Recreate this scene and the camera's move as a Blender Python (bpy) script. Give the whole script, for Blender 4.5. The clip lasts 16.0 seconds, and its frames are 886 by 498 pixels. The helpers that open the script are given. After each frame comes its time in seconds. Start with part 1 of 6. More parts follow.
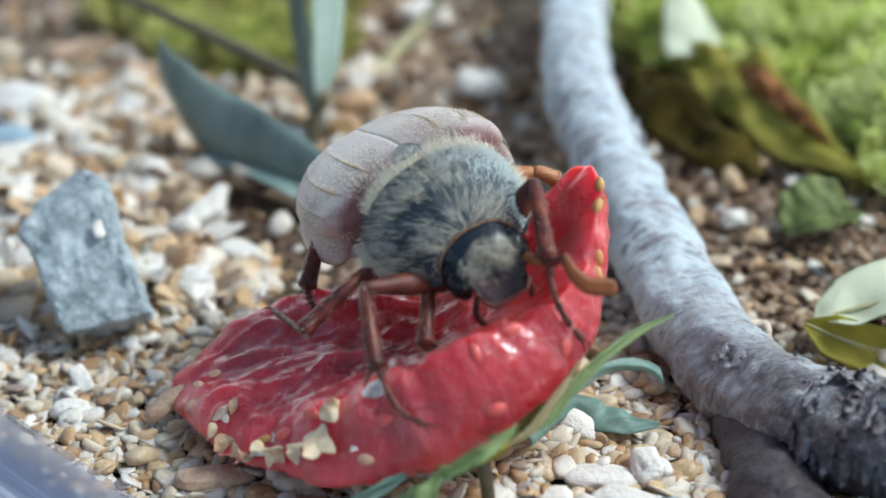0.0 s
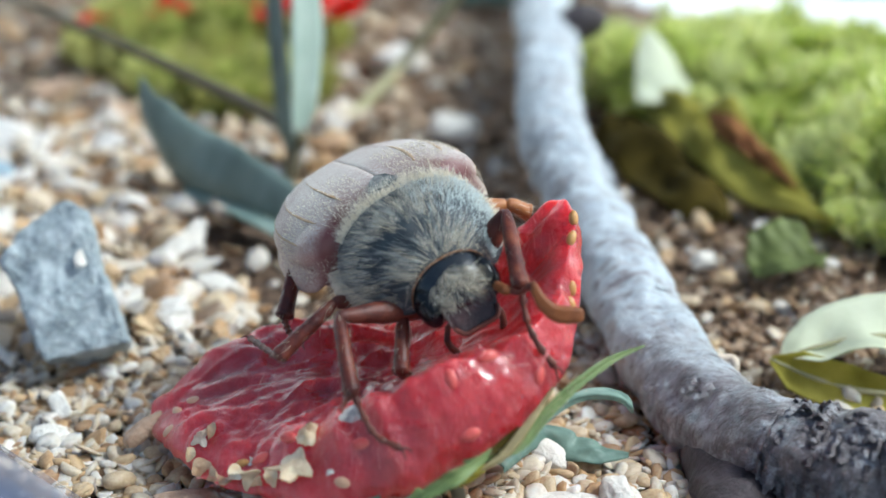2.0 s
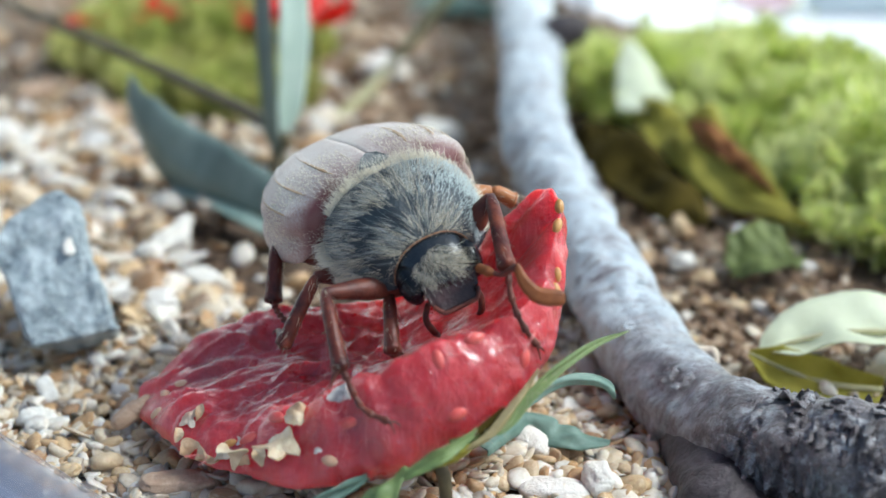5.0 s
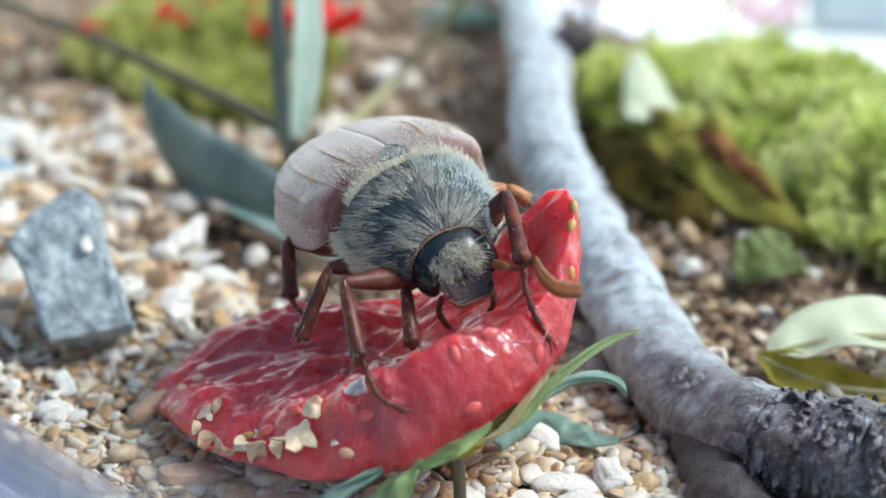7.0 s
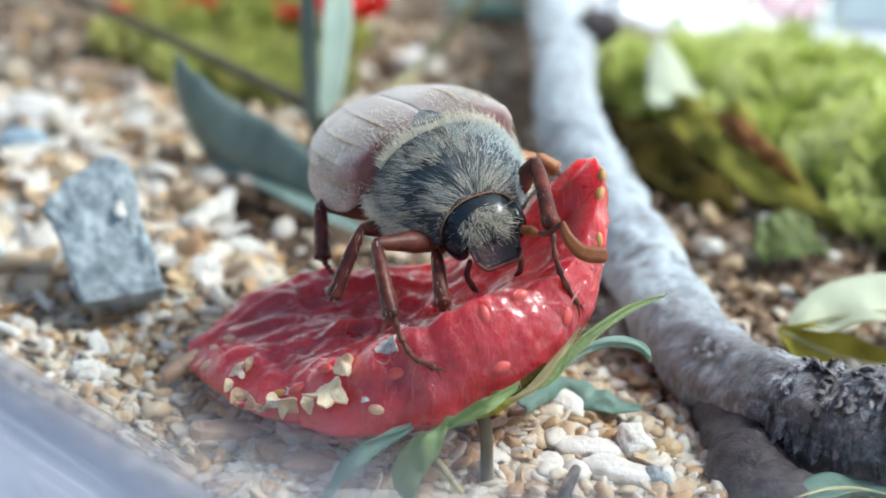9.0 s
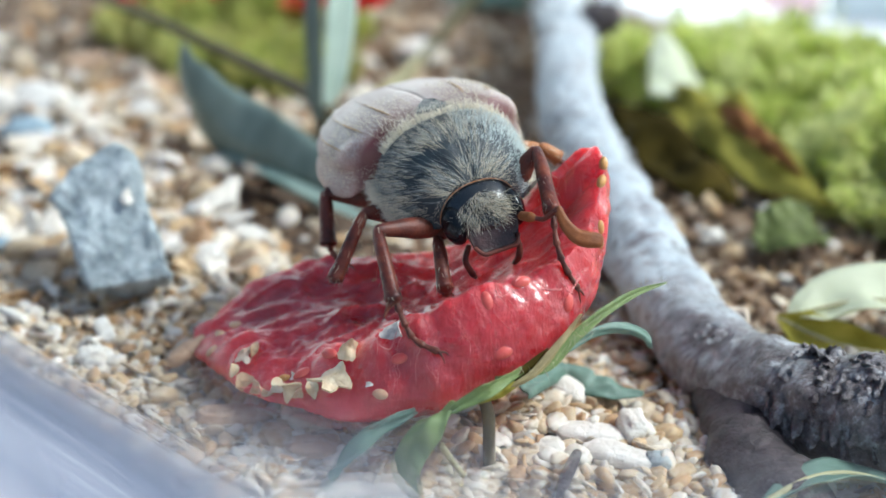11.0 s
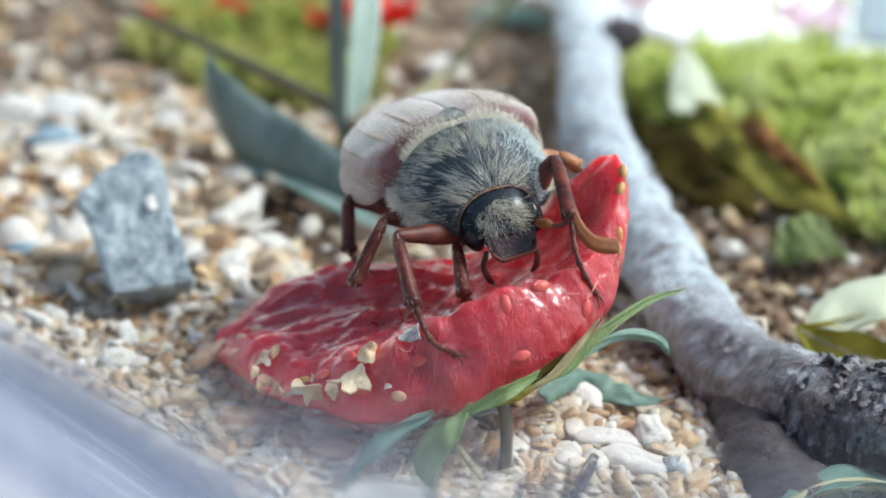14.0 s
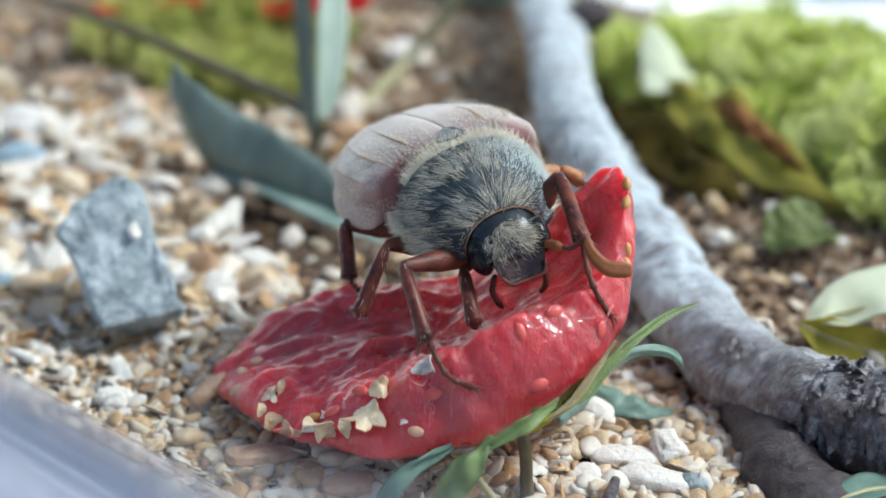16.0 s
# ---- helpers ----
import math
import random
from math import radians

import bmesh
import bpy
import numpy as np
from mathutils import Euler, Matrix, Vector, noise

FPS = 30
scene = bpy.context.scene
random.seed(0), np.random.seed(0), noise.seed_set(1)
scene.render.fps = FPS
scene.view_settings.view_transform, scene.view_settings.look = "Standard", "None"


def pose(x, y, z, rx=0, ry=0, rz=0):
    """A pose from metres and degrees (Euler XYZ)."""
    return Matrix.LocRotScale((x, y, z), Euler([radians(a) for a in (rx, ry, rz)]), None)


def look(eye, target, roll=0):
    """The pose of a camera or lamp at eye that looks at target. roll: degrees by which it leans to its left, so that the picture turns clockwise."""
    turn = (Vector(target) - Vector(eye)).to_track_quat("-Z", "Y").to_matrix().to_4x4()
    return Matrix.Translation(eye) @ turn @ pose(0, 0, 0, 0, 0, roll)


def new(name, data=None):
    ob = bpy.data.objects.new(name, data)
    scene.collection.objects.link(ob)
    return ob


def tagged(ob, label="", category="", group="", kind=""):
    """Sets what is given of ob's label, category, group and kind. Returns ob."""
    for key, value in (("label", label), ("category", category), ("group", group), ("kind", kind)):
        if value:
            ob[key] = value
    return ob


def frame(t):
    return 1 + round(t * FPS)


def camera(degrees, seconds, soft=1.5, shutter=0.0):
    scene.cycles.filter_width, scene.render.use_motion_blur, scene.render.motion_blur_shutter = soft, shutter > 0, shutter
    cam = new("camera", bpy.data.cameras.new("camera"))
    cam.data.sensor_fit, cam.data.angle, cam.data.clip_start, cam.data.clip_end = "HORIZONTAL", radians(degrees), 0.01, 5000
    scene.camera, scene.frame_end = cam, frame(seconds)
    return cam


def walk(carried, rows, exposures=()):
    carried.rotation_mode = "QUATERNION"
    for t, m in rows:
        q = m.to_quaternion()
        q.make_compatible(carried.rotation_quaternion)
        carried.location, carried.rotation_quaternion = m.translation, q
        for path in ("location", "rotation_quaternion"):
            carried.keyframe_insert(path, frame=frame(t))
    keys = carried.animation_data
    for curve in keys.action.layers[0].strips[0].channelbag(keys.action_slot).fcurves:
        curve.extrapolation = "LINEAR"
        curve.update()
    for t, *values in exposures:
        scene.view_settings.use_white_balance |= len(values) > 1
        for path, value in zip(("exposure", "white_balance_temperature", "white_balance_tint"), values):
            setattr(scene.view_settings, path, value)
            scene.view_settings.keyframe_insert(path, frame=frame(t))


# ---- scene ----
# All sizes below are in millimetres and turned into metres by MM.
MM = 0.001


def at(x, y, z, rx=0, ry=0, rz=0):
    return pose(x * MM, y * MM, z * MM, rx, ry, rz)


# ---------------------------------------------------------------- camera
cam = camera(32.0, 16.0, soft=1.6)
cam.data.dof.use_dof = True
cam.data.dof.focus_distance = 0.0860
cam.data.dof.aperture_fstop = 30.0
PATH = [
    (0, 3.33, -69.16, 48.02, 64.182, 2.050, 1.343),
    (0.5, 3.45, -70.04, 47.99, 65.099, 1.558, 1.145),
    (1, 3.60, -70.41, 47.68, 65.579, 1.286, 0.737),
    (1.5, 3.39, -70.83, 47.17, 65.883, 0.865, 0.541),
    (2, 2.83, -71.55, 47.53, 66.285, 0.825, 0.572),
    (2.5, 3.25, -72.21, 47.29, 66.522, 0.595, 0.162),
    (3, 2.65, -72.75, 47.37, 66.711, 0.227, -0.080),
    (3.5, 2.24, -73.10, 47.24, 67.000, -0.000, 0.000),
    (4, 1.81, -73.43, 46.64, 67.252, -0.242, 0.063),
    (4.5, 1.76, -73.55, 46.13, 67.369, -0.301, -0.181),
    (5, 1.99, -73.86, 45.92, 67.384, -0.290, -0.067),
    (5.2, 0.88, -74.10, 46.02, 67.470, -0.802, -0.078),
    (7.3, 0.92, -75.93, 45.10, 68.102, -0.962, 0.107),
    (7.5, 0.89, -76.15, 44.85, 68.129, -0.883, 0.295),
    (8, 0.15, -76.81, 44.75, 68.160, -1.433, 0.452),
    (8.5, -0.29, -77.49, 44.24, 68.284, -1.813, 0.614),
    (9, -0.18, -78.11, 43.85, 68.274, -1.742, 0.781),
    (9.2, 0.32, -78.09, 43.72, 68.157, -1.774, 0.860),
    (11.3, -0.29, -79.43, 44.04, 67.951, -1.842, 0.903),
    (11.5, 0.63, -79.52, 43.68, 68.146, -1.626, 1.336),
    (12, -0.12, -79.47, 43.65, 68.518, -1.957, 1.831),
    (12.5, 0.15, -79.55, 43.15, 68.701, -1.912, 1.626),
    (13, 0.34, -79.50, 43.14, 68.760, -1.926, 1.597),
    (13.5, 0.30, -79.53, 43.29, 68.809, -1.942, 1.853),
    (14, -0.03, -80.48, 43.19, 68.905, -2.060, 1.886),
    (14.5, 0.32, -79.52, 44.55, 68.865, -1.663, 2.066),
    (15, -0.87, -79.28, 44.31, 68.998, -1.648, 1.558),
    (15.5, -1.26, -78.79, 44.59, 68.555, -0.672, 0.553),
    (16, -4.12, -76.73, 46.55, 66.920, -0.132, -1.511),
]
walk(cam, [(t, at(*p)) for t, *p in PATH], [(t, e, k, 0.0) for t, e, k in ((0.0, 0.36, 5620.0), (2.0, 0.44, 5660.0), (5.0, 0.48, 5680.0), (9.0, 0.52, 5740.0), (12.5, 0.51, 5760.0), (14.5, 0.48, 5760.0), (16.0, 0.43, 5740.0))])

# ---------------------------------------------------------------- light
SUN_EL, SUN_AZ = 50.0, 92.0  # degrees above the table; degrees from +y towards +x
world = bpy.data.worlds.new("world")
scene.world = world
world.use_nodes = True
wn = world.node_tree
sky = wn.nodes.new("ShaderNodeTexSky")
sky.sky_type = "NISHITA"
sky.sun_disc = False
sky.sun_elevation, sky.sun_rotation = radians(SUN_EL), radians(SUN_AZ)
sky.dust_density = 4.0
wn.links.new(sky.outputs[0], wn.nodes["Background"].inputs[0])
wn.nodes["Background"].inputs[1].default_value = 0.105
sun = new("sun", bpy.data.lights.new("sun", "SUN"))
sun.data.energy, sun.data.angle, sun.data.color = 2.3, radians(18), (1.0, 0.98, 0.95)
_a, _e = radians(SUN_AZ), radians(SUN_EL)
SUN_DIR = Vector((math.sin(_a) * math.cos(_e), math.cos(_a) * math.cos(_e), math.sin(_e)))
sun.matrix_world = look(SUN_DIR * 0.5, (0, 0, 0))


# ---------------------------------------------------------------- materials
class Mat:
    """A small builder of node materials; feature sizes in millimetres."""

    def __init__(self, name, rough=0.6, **sockets):
        self.m = bpy.data.materials.new(name)
        self.m.use_nodes = True
        self.t = self.m.node_tree
        self.b = self.t.nodes["Principled BSDF"]
        self.b.inputs["Roughness"].default_value = rough
        for k, v in sockets.items():
            self.b.inputs[k.replace("_", " ")].default_value = v
        self.co = self.t.nodes.new("ShaderNodeTexCoord").outputs["Object"]

    def node(self, kind, **ins):
        n = self.t.nodes.new(kind)
        for k, v in ins.items():
            s = n.inputs[k.replace("_", " ")]
            if isinstance(v, bpy.types.NodeSocket):
                self.t.links.new(v, s)
            else:
                s.default_value = v
        return n

    def noise(self, size, detail=4.0, rough=0.6, stretch=(1, 1, 1), distort=0.0):
        mp = self.node("ShaderNodeMapping", Vector=self.co, Scale=stretch)
        return self.node("ShaderNodeTexNoise", Vector=mp.outputs[0], Scale=1000.0 / size, Detail=detail, Roughness=rough, Distortion=distort).outputs["Fac"]

    def voronoi(self, size, feature="F1", stretch=(1, 1, 1)):
        mp = self.node("ShaderNodeMapping", Vector=self.co, Scale=stretch)
        n = self.node("ShaderNodeTexVoronoi", Vector=mp.outputs[0], Scale=1000.0 / size)
        n.feature = feature
        return n.outputs["Distance"]

    def ramp(self, fac, stops):
        n = self.node("ShaderNodeValToRGB", Fac=fac)
        els = n.color_ramp.elements
        while len(els) < len(stops):
            els.new(0.5)
        for e, (p, c) in zip(els, stops):
            e.position = p
            e.color = (*c, 1) if len(c) == 3 else c
        return n.outputs["Color"]

    def mix(self, fac, a, b, mode="MIX"):
        n = self.t.nodes.new("ShaderNodeMix")
        n.data_type, n.blend_type = "RGBA", mode
        for i, v in ((0, fac), (6, a), (7, b)):
            if isinstance(v, bpy.types.NodeSocket):
                self.t.links.new(v, n.inputs[i])
            else:
                n.inputs[i].default_value = v if i == 0 else (*v, 1)
        return n.outputs[2]

    def random(self):
        return self.t.nodes.new("ShaderNodeObjectInfo").outputs["Random"]

    def island(self):
        return self.t.nodes.new("ShaderNodeNewGeometry").outputs["Random Per Island"]

    def set(self, key, sock):
        self.t.links.new(sock, self.b.inputs[key])
        return self

    def bump(self, height, depth, strength=1.0):
        n = self.node("ShaderNodeBump", Height=height, Distance=depth * MM, Strength=strength)
        prev = self.b.inputs["Normal"]
        if prev.is_linked:
            self.t.links.new(prev.links[0].from_socket, n.inputs["Normal"])
        self.t.links.new(n.outputs[0], prev)
        return self


def make_gravel_mat(name, per_island, stops=None):
    m = Mat(name, 0.55)
    r = m.island() if per_island else m.random()
    base = m.ramp(r, stops or [(0.0, (0.30, 0.18, 0.10)), (0.12, (0.52, 0.33, 0.16)), (0.30, (0.62, 0.47, 0.29)), (0.48, (0.66, 0.57, 0.44)),
                      (0.62, (0.70, 0.64, 0.54)), (0.76, (0.77, 0.73, 0.66)), (0.93, (0.84, 0.82, 0.77)), (0.965, (0.40, 0.39, 0.37)), (1.0, (0.24, 0.16, 0.10))])
    base = m.mix(m.ramp(m.noise(0.9), [(0.42, (0, 0, 0)), (0.8, (0.5, 0.5, 0.5))]), base, (0.46, 0.33, 0.19))
    base = m.mix(0.35, base, m.ramp(m.noise(0.22, 5), [(0.3, (0.25, 0.2, 0.15)), (0.7, (0.9, 0.86, 0.8))]), "OVERLAY")
    base = m.mix(1.0, base, (0.83, 0.81, 0.79), "MULTIPLY")
    m.set("Base Color", base)
    m.set("Roughness", m.ramp(m.noise(0.6), [(0.3, (0.32,) * 3), (0.7, (0.7,) * 3)]))
    m.b.inputs["Subsurface Weight"].default_value = 0.15
    m.b.inputs["Subsurface Radius"].default_value = (0.0006, 0.0004, 0.0002)
    m.bump(m.noise(0.25, 5), 0.06, 0.8)
    return m.m


GRAVEL = make_gravel_mat("gravel", True)
GRIT = make_gravel_mat("grit", True, [(0.0, (0.14, 0.085, 0.052)), (0.3, (0.26, 0.165, 0.10)), (0.55, (0.38, 0.255, 0.16)), (0.8, (0.48, 0.37, 0.265)), (0.93, (0.60, 0.52, 0.42)), (1.0, (0.75, 0.70, 0.62))])
GRAVEL_PIECE = make_gravel_mat("gravel_piece", False)


def make_sand():
    m = Mat("sand", 0.85)
    c = m.ramp(m.noise(1.3, 6, 0.7), [(0.28, (0.026, 0.017, 0.011)), (0.45, (0.075, 0.047, 0.029)), (0.6, (0.17, 0.108, 0.066)), (0.78, (0.31, 0.225, 0.15))])
    c = m.mix(m.ramp(m.noise(18, 3), [(0.4, (0, 0, 0)), (0.65, (0.8, 0.8, 0.8))]), c, (0.095, 0.056, 0.031))
    m.set("Base Color", c)
    m.bump(m.voronoi(1.1), 0.5, 1.0).bump(m.noise(0.3, 4), 0.1)
    return m.m


SAND = make_sand()


def make_stone(name, dark, light, spot=(0.55, 0.56, 0.55)):
    m = Mat(name, 0.62)
    c = m.ramp(m.noise(3.0, 6, 0.65), [(0.3, dark), (0.7, light)])
    c = m.mix(m.ramp(m.noise(0.5, 5, 0.7), [(0.52, (0, 0, 0)), (0.75, (0.55,) * 3)]), c, spot)
    c = m.mix(m.ramp(m.noise(1.6, 5), [(0.56, (0, 0, 0)), (0.68, (0.7,) * 3)]), c, tuple(v * 0.6 for v in dark))
    m.set("Base Color", c)
    m.bump(m.noise(0.8, 6), 0.25).bump(m.noise(0.18, 4), 0.05)
    return m.m


def make_slate():
    m = Mat("slate", 0.7)
    c = m.ramp(m.noise(2.4, 6, 0.7), [(0.32, (0.17, 0.21, 0.23)), (0.48, (0.38, 0.44, 0.46)), (0.66, (0.60, 0.66, 0.67))])
    c = m.mix(m.ramp(m.noise(0.45, 5, 0.75), [(0.50, (0, 0, 0)), (0.72, (0.45,) * 3)]), c, (0.66, 0.68, 0.66))
    c = m.mix(m.ramp(m.noise(0.8, 5, 0.7), [(0.60, (0, 0, 0)), (0.70, (0.8,) * 3)]), c, (0.10, 0.10, 0.10))
    m.set("Base Color", c)
    m.bump(m.noise(0.9, 6, 0.7), 0.5).bump(m.noise(0.2, 4), 0.08)
    return m.m


SLATE = make_slate()
BLUESTONE = make_stone("bluestone", (0.18, 0.26, 0.32), (0.38, 0.48, 0.54))
QUARTZ = make_stone("quartz", (0.62, 0.56, 0.48), (0.82, 0.79, 0.74), (0.88, 0.86, 0.83))
SHELLY = make_stone("shelly", (0.66, 0.60, 0.50), (0.84, 0.81, 0.75), (0.9, 0.88, 0.84))
TAN = make_stone("tan", (0.42, 0.26, 0.16), (0.62, 0.44, 0.30), (0.72, 0.58, 0.44))


def make_flesh():
    m = Mat("strawberry_flesh", 0.3, Subsurface_Weight=0.9, Subsurface_Radius=(0.0055, 0.0009, 0.0006), Subsurface_Scale=1.0, Coat_Weight=0.8, Coat_Roughness=0.1)
    c = m.ramp(m.noise(5.5, 4, 0.6), [(0.3, (0.34, 0.015, 0.026)), (0.55, (0.57, 0.027, 0.038)), (0.75, (0.76, 0.058, 0.060))])
    # pale fibres run from the core towards the skin
    c = m.mix(m.ramp(m.noise(1.1, 5, 0.7, (1.6, 0.6, 0.45), 1.0), [(0.55, (0, 0, 0)), (0.74, (0.42,) * 3)]), c, (0.80, 0.26, 0.25))
    c = m.mix(m.ramp(m.noise(3.6, 4, 0.6), [(0.55, (0, 0, 0)), (0.75, (0.30,) * 3)]), c, (0.62, 0.16, 0.20))
    m.set("Base Color", c)
    m.set("Roughness", m.ramp(m.noise(1.6), [(0.35, (0.25,) * 3), (0.7, (0.6,) * 3)]))
    fine = m.node("ShaderNodeBump", Height=m.noise(0.9, 2.0, 0.5, (0.7, 1.3, 1), 1.4), Distance=0.11 * MM, Strength=1.0)
    m.set("Coat Normal", fine.outputs[0])
    m.bump(m.noise(2.2, 4, 0.55, (0.6, 1.4, 1), 1.2), 0.22).bump(m.noise(0.6, 5, 0.65, (1.3, 0.7, 0.5), 1.5), 0.18)
    return m.m


FLESH = make_flesh()


def plain(name, dark, light, size, rough=0.5, bump=0.05, fine=0.2, stretch=(1, 1, 1), thin=0.0, **kw):
    m = Mat(name, rough, **kw)
    c = m.ramp(m.noise(size, 5, 0.6, stretch), [(0.3, dark), (0.7, light)])
    m.set("Base Color", c)
    m.bump(m.noise(fine, 4, 0.6, stretch), bump)
    if thin:
        through_light = m.node("ShaderNodeBsdfTranslucent", Color=c)
        mix = m.node("ShaderNodeMixShader", Fac=thin)
        m.t.links.new(m.b.outputs[0], mix.inputs[1])
        m.t.links.new(through_light.outputs[0], mix.inputs[2])
        m.t.links.new(mix.outputs[0], m.t.nodes["Material Output"].inputs["Surface"])
    return m.m


FIBRE = plain("fibre", (0.62, 0.10, 0.10), (0.78, 0.32, 0.30), 0.8, 0.15, 0.03, 0.2, Coat_Weight=0.6)
ACHENE = plain("achene", (0.56, 0.30, 0.18), (0.68, 0.46, 0.30), 0.8, 0.35, 0.03)
ACHENE_PALE = plain("achene_pale", (0.46, 0.20, 0.05), (0.62, 0.36, 0.12), 0.8, 0.35, 0.03)
ACHENE_RED = plain("achene_red", (0.55, 0.05, 0.05), (0.66, 0.16, 0.12), 0.8, 0.3, 0.03)
SEPAL = plain("sepal", (0.13, 0.20, 0.06), (0.30, 0.38, 0.15), 2.5, 0.5, 0.06, 0.5, thin=0.25)
SEPAL_BLUE = plain("sepal_blue", (0.11, 0.19, 0.15), (0.23, 0.34, 0.27), 2.5, 0.5, 0.06, 0.5, thin=0.2)
SEPAL_DRY = plain("sepal_dry", (0.24, 0.18, 0.07), (0.48, 0.40, 0.20), 1.5, 0.6, 0.06, 0.4, thin=0.2)
# the drooping leaf's own tone, and the upright leaf's shaded half
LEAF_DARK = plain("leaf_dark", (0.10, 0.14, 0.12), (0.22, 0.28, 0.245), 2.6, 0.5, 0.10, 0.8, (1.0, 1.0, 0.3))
# the upright leaf's lit half, with the light put into its colour
LEAF_LIT = plain("leaf_lit", (0.68, 0.78, 0.70), (0.84, 0.91, 0.84), 4.0, 0.5, 0.08, 0.8, thin=0.65)
LEAF_TEAL = plain("leaf_teal", (0.20, 0.28, 0.24), (0.34, 0.43, 0.37), 3.0, 0.5, 0.08, 0.8, thin=0.2)
LEAF_PALE = plain("leaf_pale", (0.74, 0.77, 0.56), (0.88, 0.90, 0.72), 5.0, 0.6, 0.08, 0.8, thin=0.4)
LEAF_OLIVE = plain("leaf_olive", (0.30, 0.26, 0.02), (0.60, 0.54, 0.10), 4.0, 0.8, 0.08, 0.8, thin=0.45)
LEAF_GREEN = plain("leaf_green", (0.10, 0.125, 0.025), (0.21, 0.25, 0.07), 3.0, 0.6, 0.08, 0.8, thin=0.25)
# olive-brown, made extra dark for the shade under the pale leaf
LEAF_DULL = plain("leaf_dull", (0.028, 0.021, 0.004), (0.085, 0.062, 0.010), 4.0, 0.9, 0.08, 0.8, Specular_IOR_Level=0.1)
LEAF_BROWN = plain("leaf_brown", (0.20, 0.065, 0.016), (0.38, 0.17, 0.04), 2.5, 0.8, 0.08, 0.8, thin=0.3)
STALK = plain("stalk", (0.055, 0.045, 0.022), (0.14, 0.11, 0.055), 2.0, 0.6, 0.08, 0.4)
STALK_PALE = plain("stalk_pale", (0.34, 0.32, 0.16), (0.50, 0.46, 0.26), 2.0, 0.6, 0.08, 0.4)
PETAL = plain("petal", (0.72, 0.016, 0.012), (0.85, 0.045, 0.025), 3.0, 0.5, 0.04, 0.6, thin=0.5)
PINK = plain("pink", (0.80, 0.66, 0.70), (0.90, 0.80, 0.83), 3.0, 0.5, 0.04, 0.6, thin=0.7)


def make_moss(name, stops, pale, deep):
    m = Mat(name, 0.6)
    c = m.ramp(m.island(), stops)
    c = m.mix(m.ramp(m.noise(3.6, 4, 0.65), [(0.36, (0.85,) * 3), (0.52, (0, 0, 0))]), c, deep)
    c = m.mix(m.ramp(m.noise(6.0, 3, 0.6), [(0.40, (0, 0, 0)), (0.66, (0.7,) * 3)]), c, pale)
    m.set("Base Color", c)
    thin = m.node("ShaderNodeBsdfTranslucent", Color=c)
    mix = m.node("ShaderNodeMixShader", Fac=0.5)
    m.t.links.new(m.b.outputs[0], mix.inputs[1])
    m.t.links.new(thin.outputs[0], mix.inputs[2])
    m.t.links.new(mix.outputs[0], m.t.nodes["Material Output"].inputs["Surface"])
    return m.m


MOSS = make_moss("moss", [(0.0, (0.34, 0.42, 0.05)), (0.25, (0.58, 0.68, 0.12)), (0.6, (0.76, 0.84, 0.24)), (0.85, (0.86, 0.88, 0.40)), (1.0, (0.86, 0.76, 0.26))], (0.90, 0.90, 0.52), (0.20, 0.26, 0.03))
MOSS_DULL = make_moss("moss_dull", [(0.0, (0.26, 0.30, 0.05)), (0.4, (0.52, 0.60, 0.12)), (0.8, (0.70, 0.74, 0.24)), (1.0, (0.62, 0.48, 0.16))], (0.66, 0.62, 0.26), (0.12, 0.13, 0.03))


def make_bark():
    m = Mat("bark", 0.45, Specular_IOR_Level=0.7)
    grey = m.ramp(m.noise(4.5, 6, 0.65, (1, 1, 1)), [(0.32, (0.20, 0.15, 0.155)), (0.46, (0.42, 0.40, 0.42)), (0.60, (0.70, 0.74, 0.77))])
    band = m.ramp(m.noise(1.7, 6, 0.72, (0.6, 1.5, 0.6)), [(0.41, (0, 0, 0)), (0.53, (0.9,) * 3)])
    c = m.mix(band, grey, (0.80, 0.88, 0.93))
    c = m.mix(m.ramp(m.noise(0.9, 6, 0.75, (0.6, 2.0, 0.6)), [(0.53, (0, 0, 0)), (0.63, (0.85,) * 3)]), c, (0.12, 0.08, 0.08))
    # rough dark bark towards the thick end
    sep = m.node("ShaderNodeSeparateXYZ", Vector=m.co)
    far = m.node("ShaderNodeMapRange", Value=sep.outputs["Y"])
    far.inputs["From Min"].default_value, far.inputs["From Max"].default_value = 0.020, 0.000
    blot = m.node("ShaderNodeMath")
    blot.operation = "MULTIPLY"
    m.t.links.new(far.outputs[0], blot.inputs[0])
    m.t.links.new(m.noise(2.2, 5, 0.7), blot.inputs[1])
    dark = m.ramp(m.noise(1.0, 6, 0.7), [(0.33, (0.05, 0.035, 0.032)), (0.52, (0.19, 0.145, 0.14)), (0.68, (0.55, 0.54, 0.55))])
    c = m.mix(m.ramp(blot.outputs[0], [(0.10, (0, 0, 0)), (0.45, (0.9,) * 3)]), c, dark)
    m.set("Base Color", c)
    m.set("Roughness", m.ramp(m.noise(1.5), [(0.3, (0.28,) * 3), (0.7, (0.5,) * 3)]))
    m.bump(m.noise(1.2, 6, 0.72, (0.6, 1.8, 0.6)), 0.8).bump(m.noise(0.35, 4), 0.1)
    return m.m


BARK = make_bark()
# dark purplish bark, darkened further for the trunk's shade on the lower shoot
BARK_DARK = plain("bark_dark", (0.026, 0.019, 0.019), (0.105, 0.082, 0.084), 1.2, 0.6, 0.3, 0.5)
BARK_PALE = plain("bark_pale", (0.58, 0.46, 0.34), (0.78, 0.68, 0.55), 1.6, 0.7, 0.2, 0.5)


